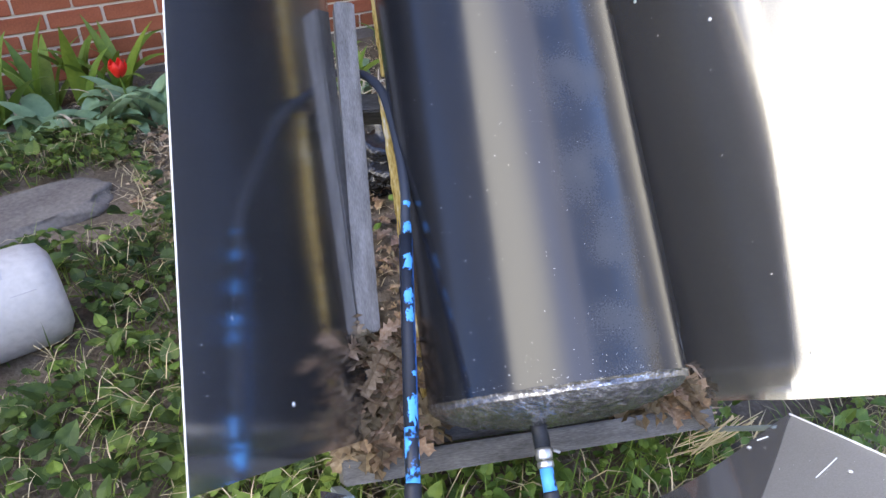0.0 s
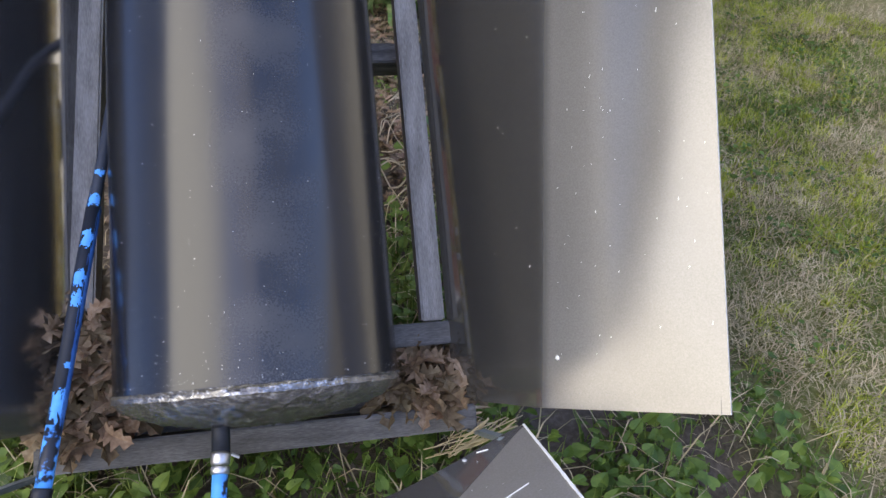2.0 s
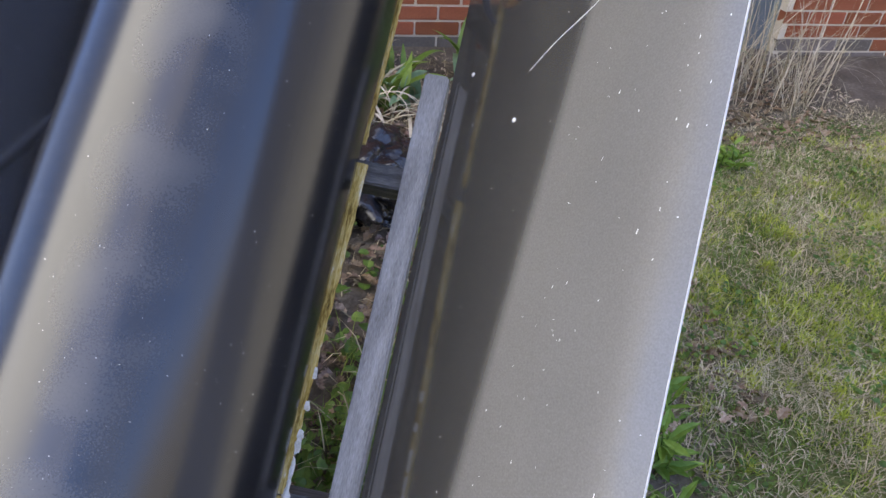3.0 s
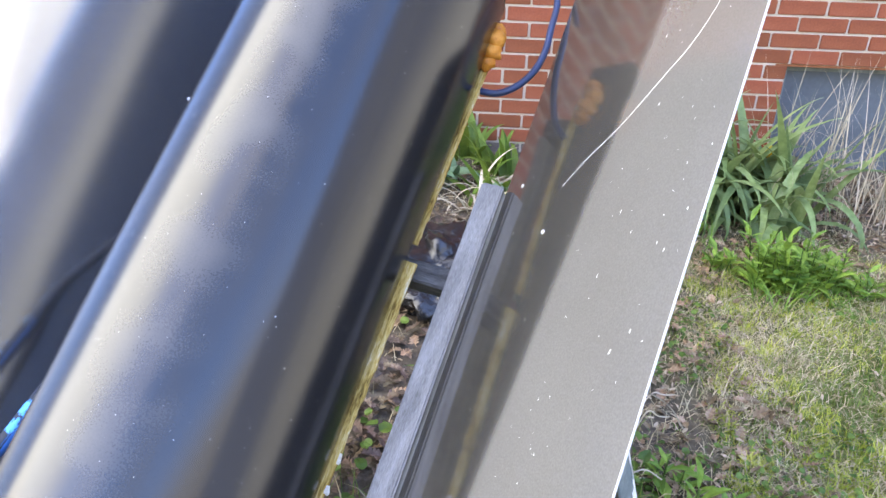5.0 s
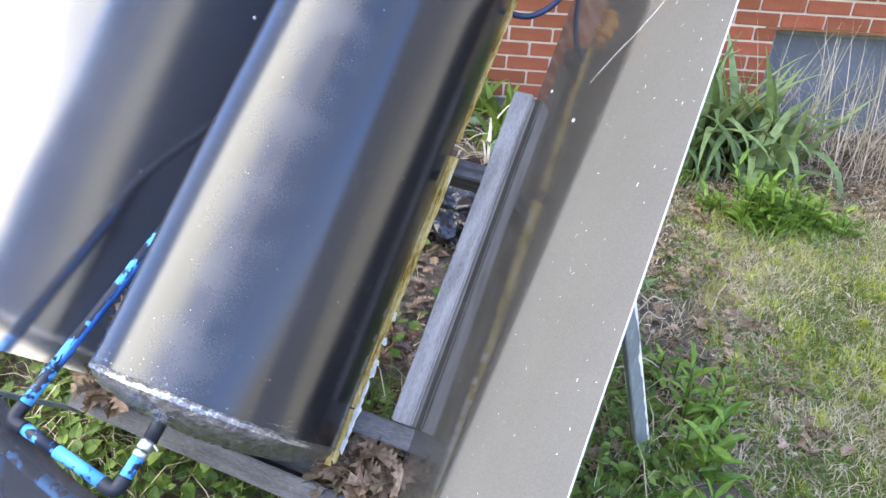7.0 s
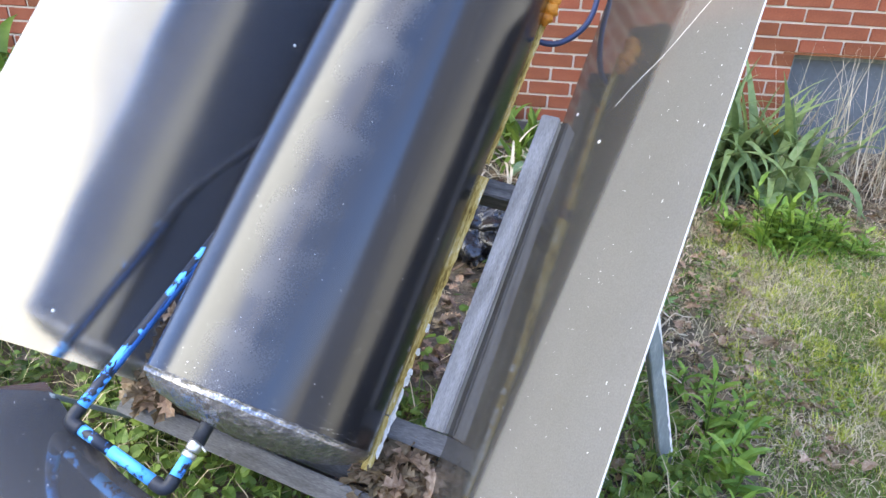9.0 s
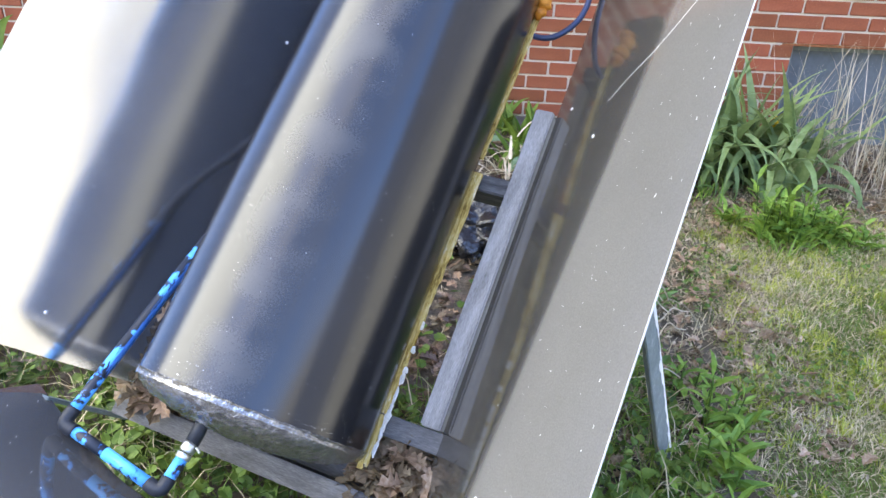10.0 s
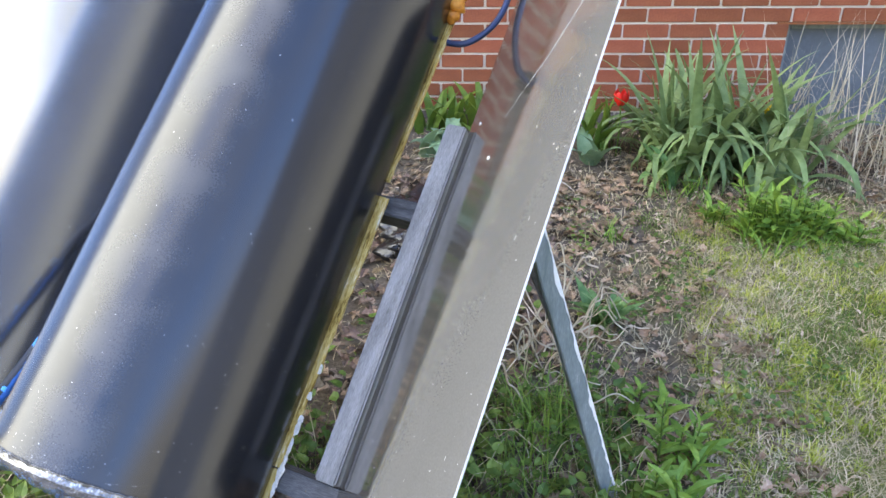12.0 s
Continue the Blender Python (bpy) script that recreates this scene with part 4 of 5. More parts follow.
# ---- prop under the right wing ----
def bar(a, b, wide, thick):
    a, b = Vector(a), Vector(b)
    d = b - a
    q = d.to_track_quat("Z", "X").to_matrix().to_4x4()
    bm = new_box(-wide / 2, wide / 2, -thick / 2, thick / 2, 0, d.length, 0.002)
    bmesh.ops.transform(bm, matrix=Matrix.Translation(a) @ q, verts=bm.verts)
    return bm


def prop(v_top, w_top, u_top, foot, label):
    top = on_col(v_top, u_top, w_top)
    top = top.lerp(Vector((foot[0], foot[1], 0.1)), 0.09)
    t = thing("prop_leg", label, "prop", None, "wing props")
    fx, fy = foot
    foot_at = Vector((fx, fy, ground_z(fx, fy) - 0.02))
    strut = part("strut", bar(foot_at, top, 0.030, 0.018), M_PAINTWOOD, t, "peeling grey painted strut")
    # ragged peeling white paint along one edge
    q = (top - foot_at).to_track_quat("Z", "X").to_matrix().to_4x4()
    n, rows, bm = 60, [], bmesh.new()
    ln = (top - foot_at).length
    for i in range(n + 1):
        z = ln * (0.03 + 0.95 * i / n)
        w = max(0.0004, 0.0035 + 0.007 * noise.noise(Vector((z * 14, fx * 9, 0))) + 0.004 * noise.noise(Vector((z * 50, fx * 9, 3))))
        rows.append([bm.verts.new((x, y, z)) for x, y in ((0.0156 - w, -0.0096), (0.0158, -0.0096), (0.0158, 0.0085), (0.0152, 0.0085))])
    for a, b in zip(rows, rows[1:]):
        for k in range(4):
            bm.faces.new((a[k], a[(k + 1) % 4], b[(k + 1) % 4], b[k]))
    bmesh.ops.transform(bm, matrix=Matrix.Translation(foot_at) @ q, verts=bm.verts)
    part("peeling_paint", bm, M_EDGE, strut, "flaking white paint edge")
    part("brace", bar(Vector((fx, fy, ground_z(fx, fy))).lerp(top, 0.45), top - Vector((0.012, -0.01, 0.05)), 0.016, 0.012), M_WOODX, t)
    return t


prop(0.463, 0.235, 0.677, (0.782, 0.965), "peeling grey painted prop leg under the wing")
prop(-0.43, 0.20, 0.50, (-0.36, 1.12), "peeling grey painted prop leg under the wing")


# ---- leaves and plants ----
def blades(name, label, n, spot, length, width, lean, material, category, seed, lift=0.0):
    """Many thin curved blades in one mesh; spot(rng) gives x, y or None."""
    rng = random.Random(seed)
    V, F = [], []
    for _ in range(n):
        xy = spot(rng)
        if xy is None:
            continue
        x, y = xy
        z = ground_z(x, y) + lift * rng.random() - 0.003
        a, ln, wd = rng.uniform(0, 2 * math.pi), rng.uniform(*length), rng.uniform(*width)
        tilt = rng.uniform(*lean)
        dx, dy = math.cos(a), math.sin(a)
        sx, sy = -dy * wd / 2, dx * wd / 2
        k = len(V)
        r1, z1 = ln * 0.55 * math.sin(tilt * 0.7), ln * 0.55 * math.cos(tilt * 0.7)
        r2, z2 = r1 + ln * 0.45 * math.sin(min(tilt * 1.5, 1.75)), z1 + ln * 0.45 * math.cos(min(tilt * 1.5, 1.75))
        V += [(x - sx, y - sy, z), (x + sx, y + sy, z), (x + dx * r1 + sx * 0.8, y + dy * r1 + sy * 0.8, z + z1), (x + dx * r1 - sx * 0.8, y + dy * r1 - sy * 0.8, z + z1), (x + dx * r2, y + dy * r2, z + max(z2, 0.002))]
        F += [(k, k + 1, k + 2, k + 3), (k + 3, k + 2, k + 4)]
    return tagged(new(name, py_mesh(name, V, F, material)), label, category, kind="stuff")


def leaf_shape(kind, rng):
    """Outline of a small leaf, unit length along x, as a fan with a slight fold."""
    if kind == "oak":
        lobes, pts = 4, []
        for s in (1, -1):
            row = []
            for i in range(lobes * 2 + 1):
                t = 0.08 + 0.86 * i / (lobes * 2)
                wide = (0.34 if i % 2 else 0.13) * math.sin(math.pi * min(0.97, t * 0.85 + 0.12)) * rng.uniform(0.8, 1.2)
                row.append((t + (0.06 if i % 2 else 0), s * wide))
            pts.append(row)
        return [(0, 0)] + pts[0] + [(1.0, 0)] + pts[1][::-1]
    if kind == "round":
        return [(0.02, 0)] + [(0.5 - 0.5 * math.cos(a), 0.47 * math.sin(a) * (1 + 0.13 * math.cos(7 * a))) for a in np.linspace(0.5, 2 * math.pi - 0.5, 12)]
    if kind == "heart":
        return [(0.06, 0), (-0.05, 0.2), (0.08, 0.38), (0.36, 0.40), (0.7, 0.24), (1, 0), (0.7, -0.24), (0.36, -0.40), (0.08, -0.38), (-0.05, -0.2)]
    return [(0, 0), (0.2, 0.10), (0.5, 0.155), (0.8, 0.09), (1, 0), (0.8, -0.09), (0.5, -0.155), (0.2, -0.10)]


def add_leaf(V, F, kind, at, size, yaw, tilt, roll, rng, curl=0.15):
    pts = leaf_shape(kind, rng)
    m = Matrix.Translation(at) @ Euler((roll, -tilt, yaw), "XYZ").to_matrix().to_4x4()
    k = len(V)
    ph = rng.uniform(0, 6)
    for x, y in [(0.5, 0.0)] + pts:
        z = curl * (abs(y) * 1.2 - 0.9 * (x - 0.4) ** 2) + 0.06 * math.sin(ph + x * 6) * (1 if kind == "oak" else 0.4)
        V.append(tuple(m @ Vector((x * size, y * size, z * size))))
    n = len(pts)
    F += [(k, k + 1 + i, k + 1 + (i + 1) % n) for i in range(n)]


def scatter(name, label, category, kind, n, spot, size, tilt, material, seed, height=(0.0, 0.02), curl=0.2):
    rng = random.Random(seed)
    V, F = [], []
    for _ in range(n):
        xy = spot(rng)
        if xy is None:
            continue
        x, y = xy[:2]
        z = (xy[2] if len(xy) > 2 else ground_z(x, y)) + rng.uniform(*height)
        add_leaf(V, F, kind, (x, y, z), rng.uniform(*size), rng.uniform(0, 6.283), rng.uniform(*tilt), rng.uniform(-0.5, 0.5), rng, curl)
    return tagged(new(name, py_mesh(name, V, F, material)), label, category, kind="stuff")


def strap_mesh(name, length, width, bend, material, seed, taper=0.65, fold=0.25, twist=0.0):
    """One long leaf that rises from the origin and arches over towards +x."""
    rng = random.Random(seed)
    n, V, F = 11, [], []
    ang, x, z = 1.5, 0.0, 0.0
    for i in range(n + 1):
        t = i / n
        w = width * (0.55 + 0.9 * t if t < 0.35 else 0.865) * max(0.02, (1 - t ** (1 / (1 - taper * 0.9 + 0.05))))
        tw = twist * t
        for q, up in ((-1, fold), (0, 0), (1, fold)):
            oy, oz = q * w / 2 * math.cos(tw), abs(q) * w * up * 0.5 + q * w / 2 * math.sin(tw)
            V.append((x - math.sin(ang) * oz, oy, z + math.cos(ang) * oz))
        ang -= bend / n * (0.35 + 1.4 * t) * rng.uniform(0.8, 1.2)
        x += math.cos(ang) * length / n
        z += math.sin(ang) * length / n
    for i in range(n):
        for q in (0, 1):
            a = i * 3 + q
            F.append((a, a + 1, a + 4, a + 3))
    return py_mesh(name, V, F, material, True)


def clump(name, label, category, at, meshes, n, spread, lean, scale, seed, leaf="leaf"):
    rng = random.Random(seed)
    x, y = at
    t = thing(name, label, category, Matrix.Translation((x, y, ground_z(x, y) - 0.01)))
    for i in range(n):
        ob = new(leaf, rng.choice(meshes))
        ob.parent = t
        a = rng.uniform(0, 6.283)
        r = spread * math.sqrt(rng.random())
        b = rng.uniform(0, 6.283)
        ob.matrix_basis = Matrix.Translation((r * math.cos(b), r * math.sin(b), 0)) @ Euler((rng.uniform(-0.15, 0.15), rng.uniform(*lean), a), "XYZ").to_matrix().to_4x4() @ Matrix.Scale(rng.uniform(*scale), 4)
    return t


IRIS = [strap_mesh("iris_leaf", 0.42, 0.042, b, M_IRIS, i) for i, b in enumerate((0.35, 1.0, 1.8, 2.6, 3.1, 3.6))]
DRY = [strap_mesh("dry_leaf", 0.48, w, b, M_STALKDRY, 20 + i, 0.5, 0.1) for i, (b, w) in enumerate(((0.3, 0.0045), (0.7, 0.004), (1.4, 0.0035), (2.2, 0.004), (3.0, 0.003), (0.15, 0.006)))]
TUFT = [strap_mesh("weed_leaf", 0.15, 0.0075, b, M_TUFT, 40 + i) for i, b in enumerate((0.5, 1.1, 1.8))]
BROAD = [strap_mesh("broad_leaf", 0.22, 0.098, b, M_BROAD, 60 + i, 0.75, 0.35) for i, b in enumerate((1.0, 1.7, 2.3))]
LILY = [strap_mesh("lily_leaf", 0.25, 0.050, b, M_LILY, 80 + i, 0.75, 0.3) for i, b in enumerate((0.4, 0.9, 1.4))]
STALK = [strap_mesh("weed_leaf", 0.13, 0.028, b, M_TUFT, 90 + i, 0.7, 0.2) for i, b in enumerate((0.9, 1.5, 2.0))]
ROSETTE = [strap_mesh("weed_leaf", 0.15, 0.042, b, M_DOCK, 110 + i, 0.75, 0.2) for i, b in enumerate((0.8, 1.2, 1.7))]
LONGGRASS = [strap_mesh("grass_blade", 0.2, 0.004, b, M_TUFT, 140 + i, 0.4, 0.1) for i, b in enumerate((0.3, 0.8, 1.5, 2.3))]
LITTER = [strap_mesh("dead_strap", 0.32, 0.015, b, M_STALKDRY, 95 + i, 0.5, 0.1) for i, b in enumerate((1.8, 2.8, 3.4))]

clump("iris_clump", "iris clump with long drooping blue-green leaves", "plant", (1.30, 2.74), IRIS, 130, 0.19, (-0.1, 0.35), (0.85, 1.45), 1)
clump("iris_clump", "iris clump with long drooping blue-green leaves", "plant", (1.52, 2.62), IRIS, 80, 0.17, (0.0, 0.6), (0.9, 1.45), 2)
clump("iris_clump", "small iris clump beside the brick wall", "plant", (1.17, 2.70), IRIS, 26, 0.10, (0.0, 0.6), (0.6, 1.05), 3)
clump("dry_grass_clump", "dry straw-coloured grass stalks before the window", "dry grass", (1.90, 2.70), DRY, 95, 0.2, (-0.1, 0.35), (0.95, 1.45), 4, "stalk")
clump("dry_grass_clump", "dry straw-coloured grass stalks before the window", "dry grass", (2.25, 2.70), DRY, 90, 0.2, (-0.1, 0.4), (0.9, 1.35), 5, "stalk")
clump("dry_grass_clump", "dry straw-coloured grass stalks before the window", "dry grass", (1.70, 2.85), DRY, 44, 0.12, (0.0, 0.5), (1.0, 1.4), 6, "stalk")
clump("weed_tuft", "bright green leafy weed tuft in the lawn", "weed", (1.40, 2.06), TUFT, 70, 0.10, (0.0, 0.7), (0.7, 1.2), 7)
clump("weed_tuft", "bright green leafy weed tuft in the lawn", "weed", (1.58, 2.08), TUFT, 60, 0.10, (0.1, 0.8), (0.55, 1.0), 8)
clump("weed_tuft", "bright green leafy weed tuft in the lawn", "weed", (1.22, 2.42), TUFT, 40, 0.09, (0.1, 0.8), (0.6, 1.2), 9)
clump("broad_weed", "broad-leaved green weed rosette beside the prop leg", "weed", (0.815, 1.56), ROSETTE, 15, 0.02, (-0.1, 0.6), (0.8, 1.15), 10)
clump("broad_weed", "broad-leaved green weed in front of the irises", "weed", (1.16, 2.52), ROSETTE, 18, 0.04, (-0.1, 0.6), (0.9, 1.5), 11)
clump("long_grass_clump", "clump of long green grass under the wing", "grass", (0.64, 1.16), LONGGRASS, 150, 0.10, (-0.2, 0.6), (0.6, 1.3), 12, "blade")
clump("long_grass_clump", "clump of long green grass under the wing", "grass", (0.60, 0.98), LONGGRASS, 60, 0.06, (-0.2, 0.6), (0.5, 1.0), 20, "blade")
clump("broad_weed", "low leafy green weed under the wing", "weed", (0.70, 0.90), STALK, 12, 0.05, (0.2, 1.0), (0.5, 0.8), 13)
clump("tulip_plant", "tulip with broad blue-green leaves", "plant", (0.90, 2.72), BROAD, 7, 0.04, (0.0, 0.5), (0.6, 0.95), 14)
clump("lily_plant", "pale green lily leaves beside the wall", "plant", (0.93, 2.86), LILY, 16, 0.06, (-0.1, 0.35), (0.7, 1.2), 15)
clump("lily_plant", "lily leaves by the wall behind the heater", "plant", (0.56, 2.90), LILY, 20, 0.12, (0.0, 0.6), (0.6, 1.0), 16)
clump("tulip_plant", "broad blue-green tulip leaves behind the heater", "plant", (0.62, 2.62), BROAD, 9, 0.07, (0.0, 0.6), (0.7, 1.0), 17)
clump("dead_leaf_heap", "heap of pale withered strap leaves", "dry leaves", (0.50, 2.55), LITTER, 75, 0.17, (0.0, 1.2), (0.6, 1.2), 18, "strap")
clump("lily_plant", "yellow-green lily leaves among the withered straps", "plant", (0.50, 2.62), LILY, 16, 0.12, (-0.1, 0.6), (0.7, 1.15), 21)
clump("weed_tuft", "small tuft of green grass in the leaf litter", "weed", (0.90, 2.06), TUFT, 34, 0.04, (0.0, 0.5), (0.45, 0.8), 19)
for i, (x, y) in enumerate(((0.30, 3.04), (0.42, 3.06), (0.18, 3.02))):
    clump("lily_plant", "upright yellow-green lily leaves by the brick wall", "plant", (x, y), LILY, 10, 0.05, (-0.1, 0.4), (0.8, 1.1), 60 + i)
for i, (x, y) in enumerate(((0.22, 2.74), (0.32, 2.78))):
    clump("tulip_plant", "broad blue-green tulip leaves behind the heater", "plant", (x, y), BROAD, 8, 0.04, (0.0, 0.6), (0.7, 1.0), 64 + i)


def leaf_mesh(name, kind, size, material, seed):
    V, F = [], []
    add_leaf(V, F, kind, (0, 0, 0), size, 0, 0, 0, random.Random(seed), 0.25)
    return py_mesh(name, V, F, material)


LANCE = [leaf_mesh("leaf", "lance", s, M_TUFT, 3 + i) for i, s in enumerate((0.06, 0.08, 0.10))]


def leafy_weed(x, y, stems, h, seed, label):
    """Upright stems that carry leaves in a loose spiral."""
    rng = random.Random(seed)
    t = thing("leafy_weed", label, "weed", Matrix.Translation((x, y, ground_z(x, y) - 0.01)))
    for _ in range(stems):
        a, lean, hh = rng.uniform(0, 6.28), rng.uniform(0.0, 0.3), h * rng.uniform(0.6, 1.1)
        bx, by = rng.gauss(0, 0.03), rng.gauss(0, 0.03)
        tip = Vector((bx + math.cos(a) * lean * hh, by + math.sin(a) * lean * hh, hh))
        pts = curve_points([(bx, by, 0), Vector((bx, by, 0)).lerp(tip, 0.5) - Vector((math.cos(a), math.sin(a), 0)) * lean * hh * 0.12, tip], 4)
        part("stem", sweep(pts, [0.0026 - 0.0015 * i / len(pts) for i in range(len(pts))], 6), M_IVY, t, "", True)
        n = int(hh / 0.011)
        for i in range(n):
            f = 0.12 + 0.88 * i / n
            p = pts[min(len(pts) - 1, int(f * (len(pts) - 1) + 0.5))]
            ob = new("leaf", rng.choice(LANCE))
            ob.parent = t
            ob.matrix_basis = Matrix.Translation(p) @ Euler((rng.uniform(-0.3, 0.3), -rng.uniform(0.05, 0.85) - 0.5 * (f > 0.9), 2.4 * i + rng.uniform(-0.3, 0.3)), "XYZ").to_matrix().to_4x4() @ Matrix.Scale(rng.uniform(0.55, 1.05) * (1.1 - 0.4 * f), 4)
    return t


for i, (x, y, s, h) in enumerate(((0.93, 1.08, 6, 0.17), (0.88, 0.96, 5, 0.15), (0.90, 1.22, 3, 0.09), (0.78, 0.82, 5, 0.12))):
    leafy_weed(x, y, s, h, 400 + i, "tall bright green leafy weed at the lawn edge")
for i, (x, y, s, h) in enumerate(((1.36, 2.14, 8, 0.19), (1.45, 2.09, 9, 0.20), (1.55, 2.14, 8, 0.17), (1.65, 2.10, 6, 0.12), (1.26, 2.18, 5, 0.10))):
    leafy_weed(x, y, s, h, 420 + i, "bushy green leafy weed in front of the irises")


def dried_vine():
    rng = random.Random(21)
    t = thing("dried_vine", "tan dried vine tangled under the wing", "vine", Matrix.Translation((0.68, 1.36, ground_z(0.68, 1.36))))
    for i in range(34):
        p, pts = Vector((rng.uniform(-0.10, 0.06), rng.uniform(-0.14, 0.14), 0.0)), []
        a = rng.uniform(0, 6.28)
        for k in range(8):
            pts.append(p.copy())
            a += rng.uniform(-0.9, 0.9)
            p = p + Vector((math.cos(a) * 0.03, math.sin(a) * 0.03, rng.uniform(0.0, 0.075) * (1 if k < 5 else -0.5)))
        part("stem", sweep(curve_points(pts, 4), rng.uniform(0.0012, 0.0030), 6), M_STALKDRY, t, "", True)
    return t


dried_vine()
# bed on the far side
for i, (x, y) in enumerate(((-0.22, 2.80), (-0.36, 2.74), (-0.12, 2.70), (-0.55, 2.80))):
    clump("tulip_plant", "tulip with broad blue-green leaves in the bed", "plant", (x, y), BROAD, 10, 0.06, (0.1, 0.7), (0.75, 1.15), 30 + i)
for i, (x, y) in enumerate(((-0.66, 2.95), (-0.48, 3.02), (-0.33, 2.98), (-0.80, 2.90), (-0.2, 3.02), (-0.95, 2.9))):
    clump("lily_plant", "upright yellow-green lily leaves by the brick wall", "plant", (x, y), LILY, 9, 0.04, (-0.1, 0.45), (0.95, 1.5), 40 + i)
for i, (x, y) in enumerate(((-1.25, 2.72), (-1.42, 2.60), (-1.55, 2.80), (-1.70, 2.66), (-1.85, 2.82), (-1.35, 2.88), (-2.0, 2.7))):
    clump("lily_plant", "tall leafy green plant along the brick wall", "plant", (x, y), LILY, 14, 0.09, (-0.1, 0.5), (1.7, 2.5), 130 + i)
clump("dead_leaf_heap", "pale withered strap leaves among the tulips", "dry leaves", (-0.42, 2.85), LITTER, 14, 0.20, (0.0, 0.9), (0.6, 1.0), 50, "strap")
clump("dead_leaf_heap", "pale withered strap leaves among the tulips", "dry leaves", (-0.12, 2.85), LITTER, 10, 0.12, (0.2, 1.2), (0.5, 0.9), 51, "strap")


def tulip(x, y, z, label):
    t = thing("tulip_flower", label, "flower", Matrix.Translation((x, y, ground_z(x, y) - 0.01)))
    h = z - ground_z(x, y)
    part("stem", sweep(curve_points([(0, 0, 0), (0.006, 0.004, h * 0.5), (0, 0, h - 0.012)], 5), 0.0035, 8), M_IVY, t, "", True)
    for k in range(6):
        a, inner = k * math.pi / 3, 0.9 if k % 2 else 1.0

        def fn(s, q, a=a, inner=inner):
            r = (0.007 + 0.026 * math.sin(math.pi * (0.08 + 0.66 * q))) * inner
            half = 0.62 * math.sin(math.pi * (0.14 + 0.84 * q) * 0.98)
            b = a + (s - 0.5) * 2 * half
            return (r * math.cos(b), r * math.sin(b), h - 0.030 + 0.062 * q)

        part("petal", sheet(fn, 5, 7, 0.0008), M_RED, t, "", True)
    return t


tulip(1.00, 2.80, 0.41, "open red tulip on a stem by the brick wall")
tulip(-0.24, 2.78, 0.375, "open red tulip above blue-green leaves")


def iris_bloom(x, y, z):
    t = thing("iris_flower", "withered yellow iris bloom on a stem", "flower", Matrix.Translation((x, y, ground_z(x, y) - 0.01)))
    h = z - ground_z(x, y)
    part("stem", sweep(curve_points([(0, 0, 0), (0.01, 0, h * 0.5), (0, 0, h)], 5), 0.003, 8), M_IVY, t, "", True)
    for k in range(3):
        def fn(s, q, k=k):
            b = k * 2.1 + (s - 0.5) * 1.6
            r = 0.004 + 0.011 * math.sin(math.pi * q)
            return (r * math.cos(b), r * math.sin(b), h + 0.015 - 0.055 * q)
        part("petal", sheet(fn, 4, 6, 0.0008), M_YELLOW, t, "", True)


iris_bloom(1.57, 2.76, 0.395)


# ---- lawn ----
def in_heater(x, y):
    c = to_col(x, y, ground_z(x, y) + 0.15)
    return abs(c.x) < 0.34 and -0.1 < y - 0.55 < 1.2 and abs((x + 0.03) - (y - 0.71) * 0.42) < 0.34


def lawn_spot(rng):
    x, y = rng.uniform(0.78, 3.3), rng.uniform(-0.3, 2.5)
    if x + 0.25 * noise.noise(Vector((y * 2, 3, 0))) < 0.86 + 0.10 * y:
        if rng.random() < 0.8:
            return None
    d = noise.noise(Vector((x * 2.6, y * 2.6, 9.0))) + 0.6 * noise.noise(Vector((x * 9, y * 9, 2.0)))
    if d < rng.uniform(-0.35, 0.5):
        return None
    if y > 2.25 and rng.random() < 0.7:
        return None
    if rng.random() < max((x - 2.5) / 0.8, (0.15 - y) / 0.45):
        return None
    return x, y


def thatch_spot(rng):
    x, y = rng.uniform(0.7, 3.3), rng.uniform(-0.3, 2.6)
    d = noise.noise(Vector((x * 2.6, y * 2.6, 9.0)))
    if (x < 0.88 + 0.10 * y or y > 2.25) and rng.random() < 0.8:
        return None
    if rng.random() < max((x - 2.5) / 0.8, (0.15 - y) / 0.45):
        return None
    return (x, y) if d < rng.uniform(-0.5, 0.9) else None


def tuft_spots(seed, n, area, per, spread):
    """Blade places gathered in clumps."""
    rng = random.Random(seed)
    out = []
    for _ in range(n):
        x, y = rng.uniform(*area[0]), rng.uniform(*area[1])
        if noise.noise(Vector((x * 2.1, y * 2.1, 41.0))) + 0.15 < rng.uniform(-0.5, 0.5) or x < 0.88 + 0.12 * y or y > 2.3:
            continue
        r = rng.uniform(*spread)
        for _ in range(rng.randint(*per)):
            out.append((x + rng.gauss(0, r), y + rng.gauss(0, r)))
    return out


TUFTS = tuft_spots(300, 1700, ((0.9, 3.0), (-0.2, 2.35)), (25, 90), (0.006, 0.024))
tuft_at = iter(TUFTS)
blades("grass_tufts", "clumps of yellow-green grass in the lawn", len(TUFTS), lambda rng: next(tuft_at), (0.016, 0.05), (0.0016, 0.0034), (0.3, 1.4), M_TURF, "grass", 301)
blades("lawn_grass", "patchy short green lawn grass", 150000, lawn_spot, (0.014, 0.042), (0.0016, 0.0034), (0.3, 1.35), M_GRASS, "grass", 100)
blades("lawn_thatch", "dead straw-coloured grass in the lawn", 150000, thatch_spot, (0.018, 0.055), (0.0011, 0.0024), (0.9, 1.6), M_STRAW, "dead grass", 101, 0.012)


def clover_spot(rng):
    x, y = rng.uniform(0.75, 2.6), rng.uniform(0.2, 2.4)
    return (x, y) if noise.noise(Vector((x * 3.5, y * 3.5, 21))) > 0.12 else None


